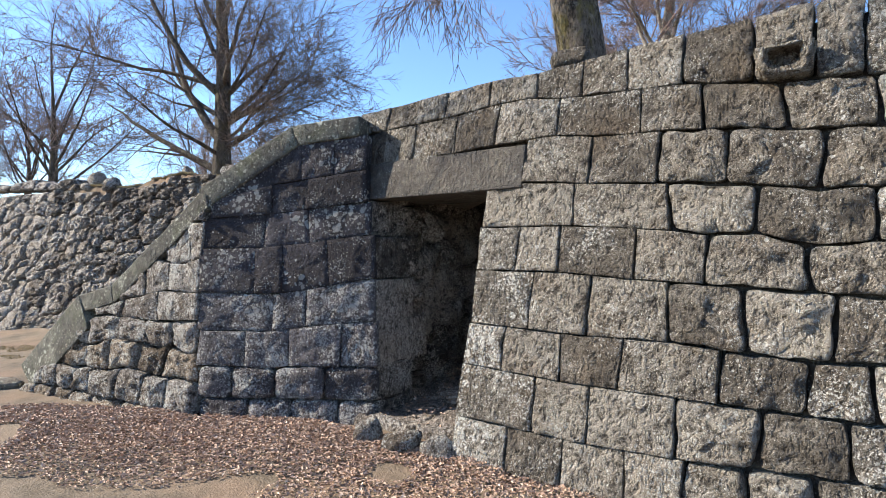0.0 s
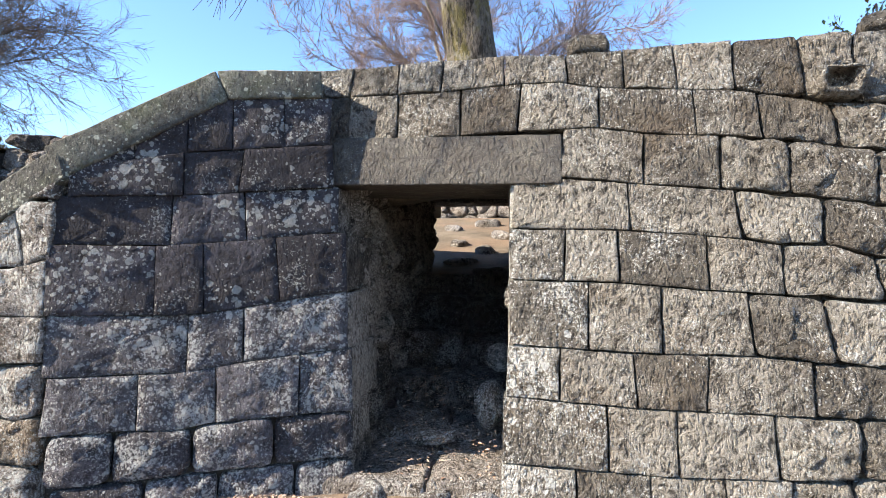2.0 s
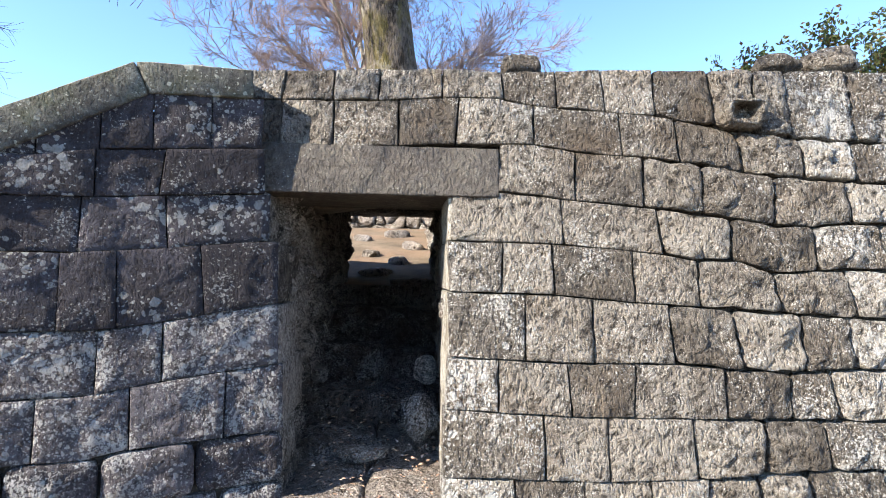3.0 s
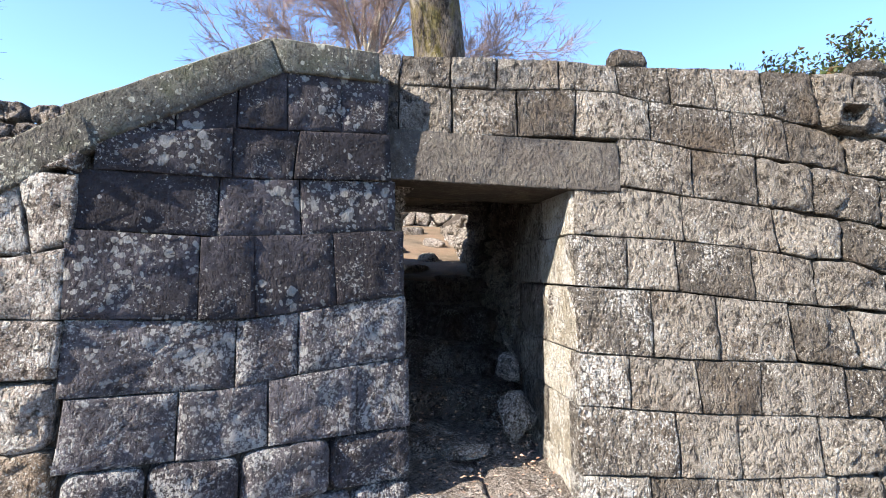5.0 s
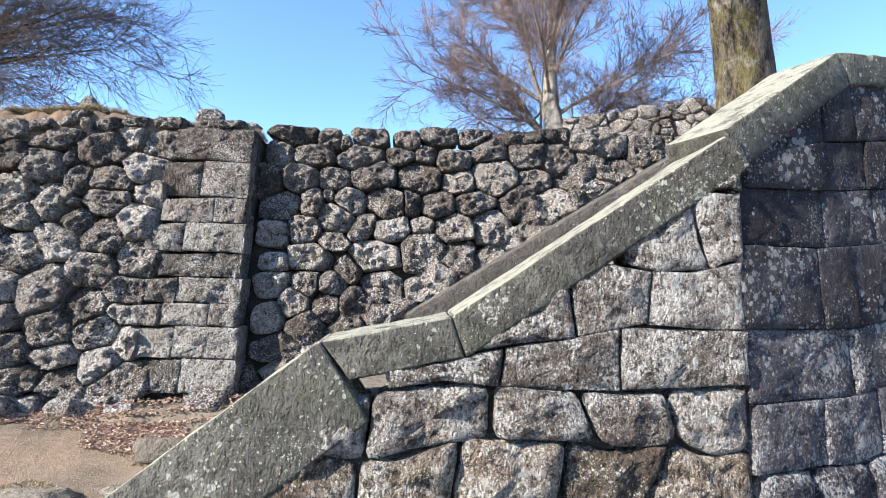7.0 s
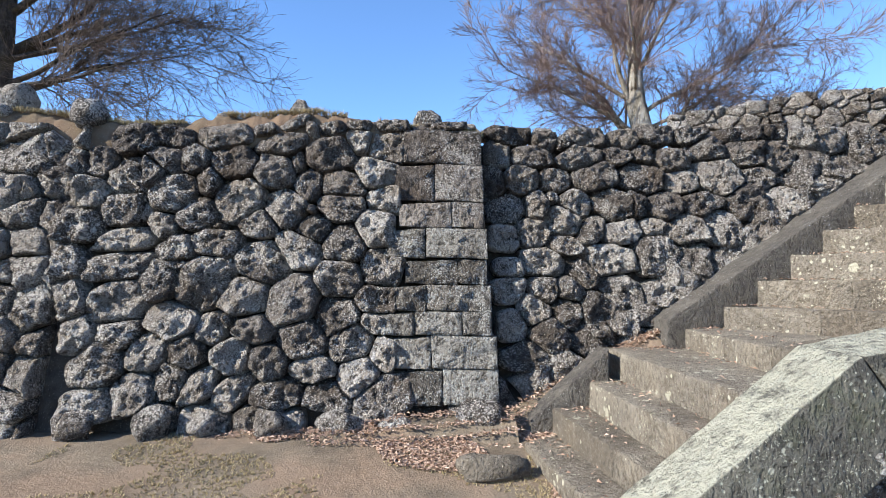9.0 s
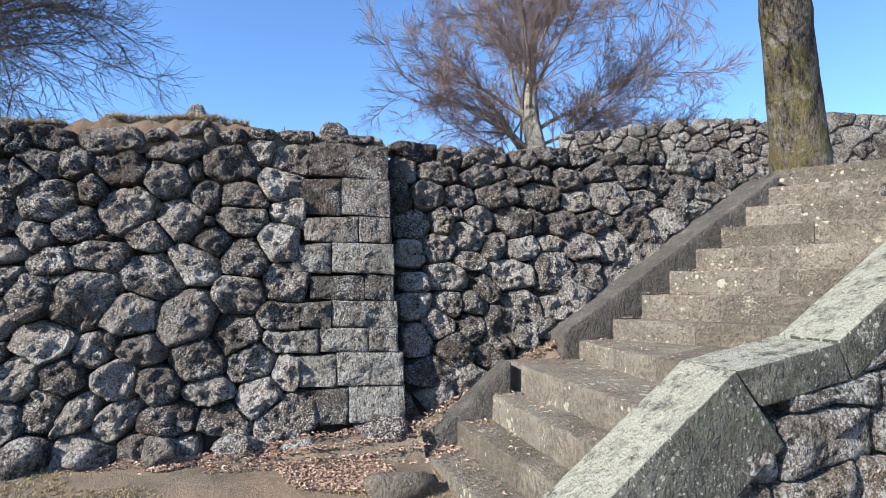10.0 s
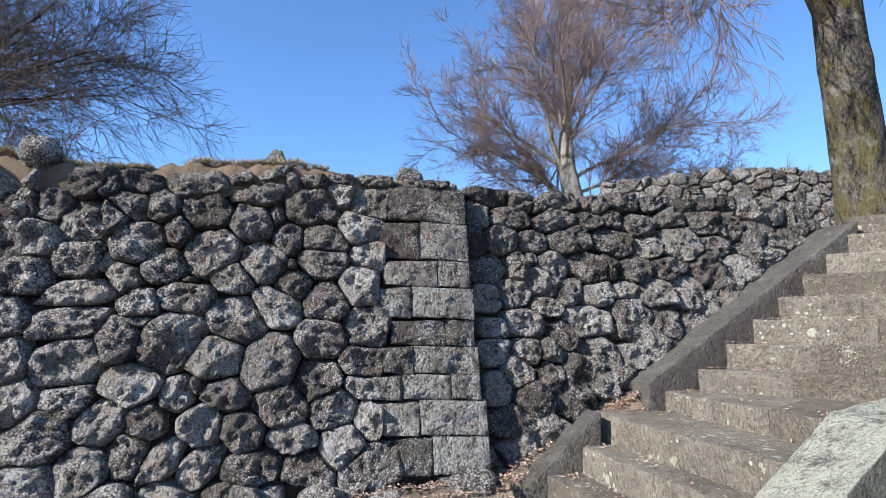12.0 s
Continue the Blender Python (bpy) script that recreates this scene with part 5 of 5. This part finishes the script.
def shrub(place, seed, wide, tall):
    rng = random.Random(seed)
    root = tagged(new("shrub"), "dark evergreen shrub growing above the wall", "shrub")
    root.location = place
    wood, spots = ([], []), []
    for i in range(9):
        d = Vector((rng.gauss(0, 0.5), rng.gauss(0, 0.5), 1)).normalized()
        lp, ld, lr = limb(rng, Vector((rng.gauss(0, 0.12), rng.gauss(0, 0.12), -0.1)), d, tall * rng.uniform(0.75, 1.1), 0.04, 0.012, 7, 0.12, 0.02)
        tube(wood, lp, lr, 5)
        for j in range(26):
            k = rng.randint(2, 7)
            sp, sd, sr = limb(rng, lp[k], fan(rng, ld[k], 30, 85), wide * rng.uniform(0.15, 0.5), 0.012, 0.004, 4, 0.15, 0.03)
            tube(wood, sp, sr, 3)
            for q in sp[1:]:
                for _ in range(15):
                    spots.append(q + Vector((rng.gauss(0, 0.07), rng.gauss(0, 0.07), rng.gauss(0, 0.06))))
    part("stem", wood, M_BARK_DARK, root, smooth=True)
    tagged(part("foliage", leaves(rng, spots, 0.045, 0.15), M_EVERGREEN, root, "small glossy dark leaves"), kind="stuff")


shrub((8.4, 4.75, 2.75), 3, 1.7, 2.45)
shrub((10.4, 4.2, 2.75), 4, 1.8, 2.9)

# ---- fallen leaves and dry grass ----
rng = random.Random(77)
spots = []
while len(spots) < 34000:
    b_u, b_n = rng.uniform(-5.2, 0.5), -4.62 + abs(rng.gauss(0, 0.75))
    p = FB.flat(b_u, b_n, 0)
    a_n = FA.n[0] * p.x + FA.n[1] * p.y
    c_n = FC.n[0] * p.x + FC.n[1] * p.y
    if a_n < -3.32 or (b_u < -3.0 and c_n < -3.2) or b_n > -2.6:
        continue
    if noise.noise((p.x * 1.1, p.y * 1.1, 4)) + (-3.4 - b_n) * 0.55 + min(0.0, b_u + 3.7) * 0.7 < -0.12:
        continue
    spots.append(Vector((p.x, p.y, ground_z(p.x, p.y) + rng.uniform(0.004, 0.03))))
while len(spots) < 54000:
    u, n = rng.uniform(-11, -6.2), rng.uniform(-6.1, -4.6)
    p = FS.flat(u, n, 0)
    if noise.noise((p.x * 1.4, p.y * 1.4, 9)) + (u + 7.2) * 0.25 + (-5.6 - n) * 0.5 < -0.25:
        continue
    spots.append(Vector((p.x, p.y, ground_z(p.x, p.y) + rng.uniform(0.004, 0.02))))
for p in HEAPS:
    for _ in range(22):
        spots.append(p + Vector((rng.uniform(-0.06, 0.06), rng.uniform(-0.06, 0.06), rng.uniform(0.005, 0.03))))
tagged(part("leaf_litter", leaves(rng, spots, 0.0165, 0.35, 0.75), M_LITTER), "reddish-brown fallen leaves strewn along the foot of the walls", "leaves", kind="stuff")
spots = []
for (p, e, z), back in zip(EDGES[:12], EDGES[1:]):
    for _ in range(70):
        f, s = rng.random() ** 3, rng.random() ** 0.5
        r = 0.1 + f * 2.0
        q = (p[0] + (back[0][0] - p[0]) * s + e[0] * r, p[1] + (back[0][1] - p[1]) * s + e[1] * r)
        spots.append(Vector((q[0] - 0.015, q[1], z + rng.uniform(0.008, 0.02))))
tagged(part("leaf_litter", leaves(rng, spots, 0.018, 0.35, 0.75), M_LITTER), "brown leaves gathered in the corners of the stair", "leaves", kind="stuff")
spots = []
for _ in range(450):
    u, n = rng.uniform(-3.1, -2.2), rng.uniform(-5.2, -3.5)
    z = lerp_line([(-q, zz) for q, zz in PASSAGE], -n) + 0.02
    spots.append(FA.flat(u, n, z + rng.uniform(0.005, 0.03)))
tagged(part("leaf_litter", leaves(rng, spots, 0.016, 0.35, 0.75), M_LITTER), "fallen leaves on the passage floor", "leaves", kind="stuff")


def tufts(spots, tall, rng):
    v, f = [], []
    for p in spots:
        for _ in range(5):
            d = Vector((rng.gauss(0, 0.6), rng.gauss(0, 0.6), 1)).normalized() * tall * rng.uniform(0.5, 1.2)
            s = d.cross(Vector((rng.gauss(0, 1), rng.gauss(0, 1), 0.1))).normalized() * 0.004
            k = len(v)
            v += [p - s, p + s, p + d]
            f.append((k, k + 1, k + 2))
    return v, f


spots = []
for _ in range(7000):
    u = rng.uniform(-13, -7.6)
    if noise.noise((u * 1.2, 3, 3)) < -0.25:
        continue
    k = rng.random() ** 1.5
    p = FD.at(u, 2.75, -0.1 - 0.8 * k)
    spots.append(Vector((p.x, p.y, crest_bank(u) - 0.1 * k - 0.04)))
tagged(part("dry_grass", tufts(spots, 0.06, rng), M_GRASS), "tufts of dry yellow grass on the wall's crest", "grass", kind="stuff")
spots = []
while len(spots) < 5000:
    u, n = rng.uniform(-11, -6.8), rng.uniform(-6.05, -4.2)
    p = FS.flat(u, n, 0)
    if noise.noise((p.x * 1.7, p.y * 1.7, 5)) > 0.05:
        spots.append(Vector((p.x, p.y, ground_z(p.x, p.y) - 0.005)))
tagged(part("dry_grass", tufts(spots, 0.028, rng), M_GRASS), "short trodden yellow grass on the ground", "grass", kind="stuff")
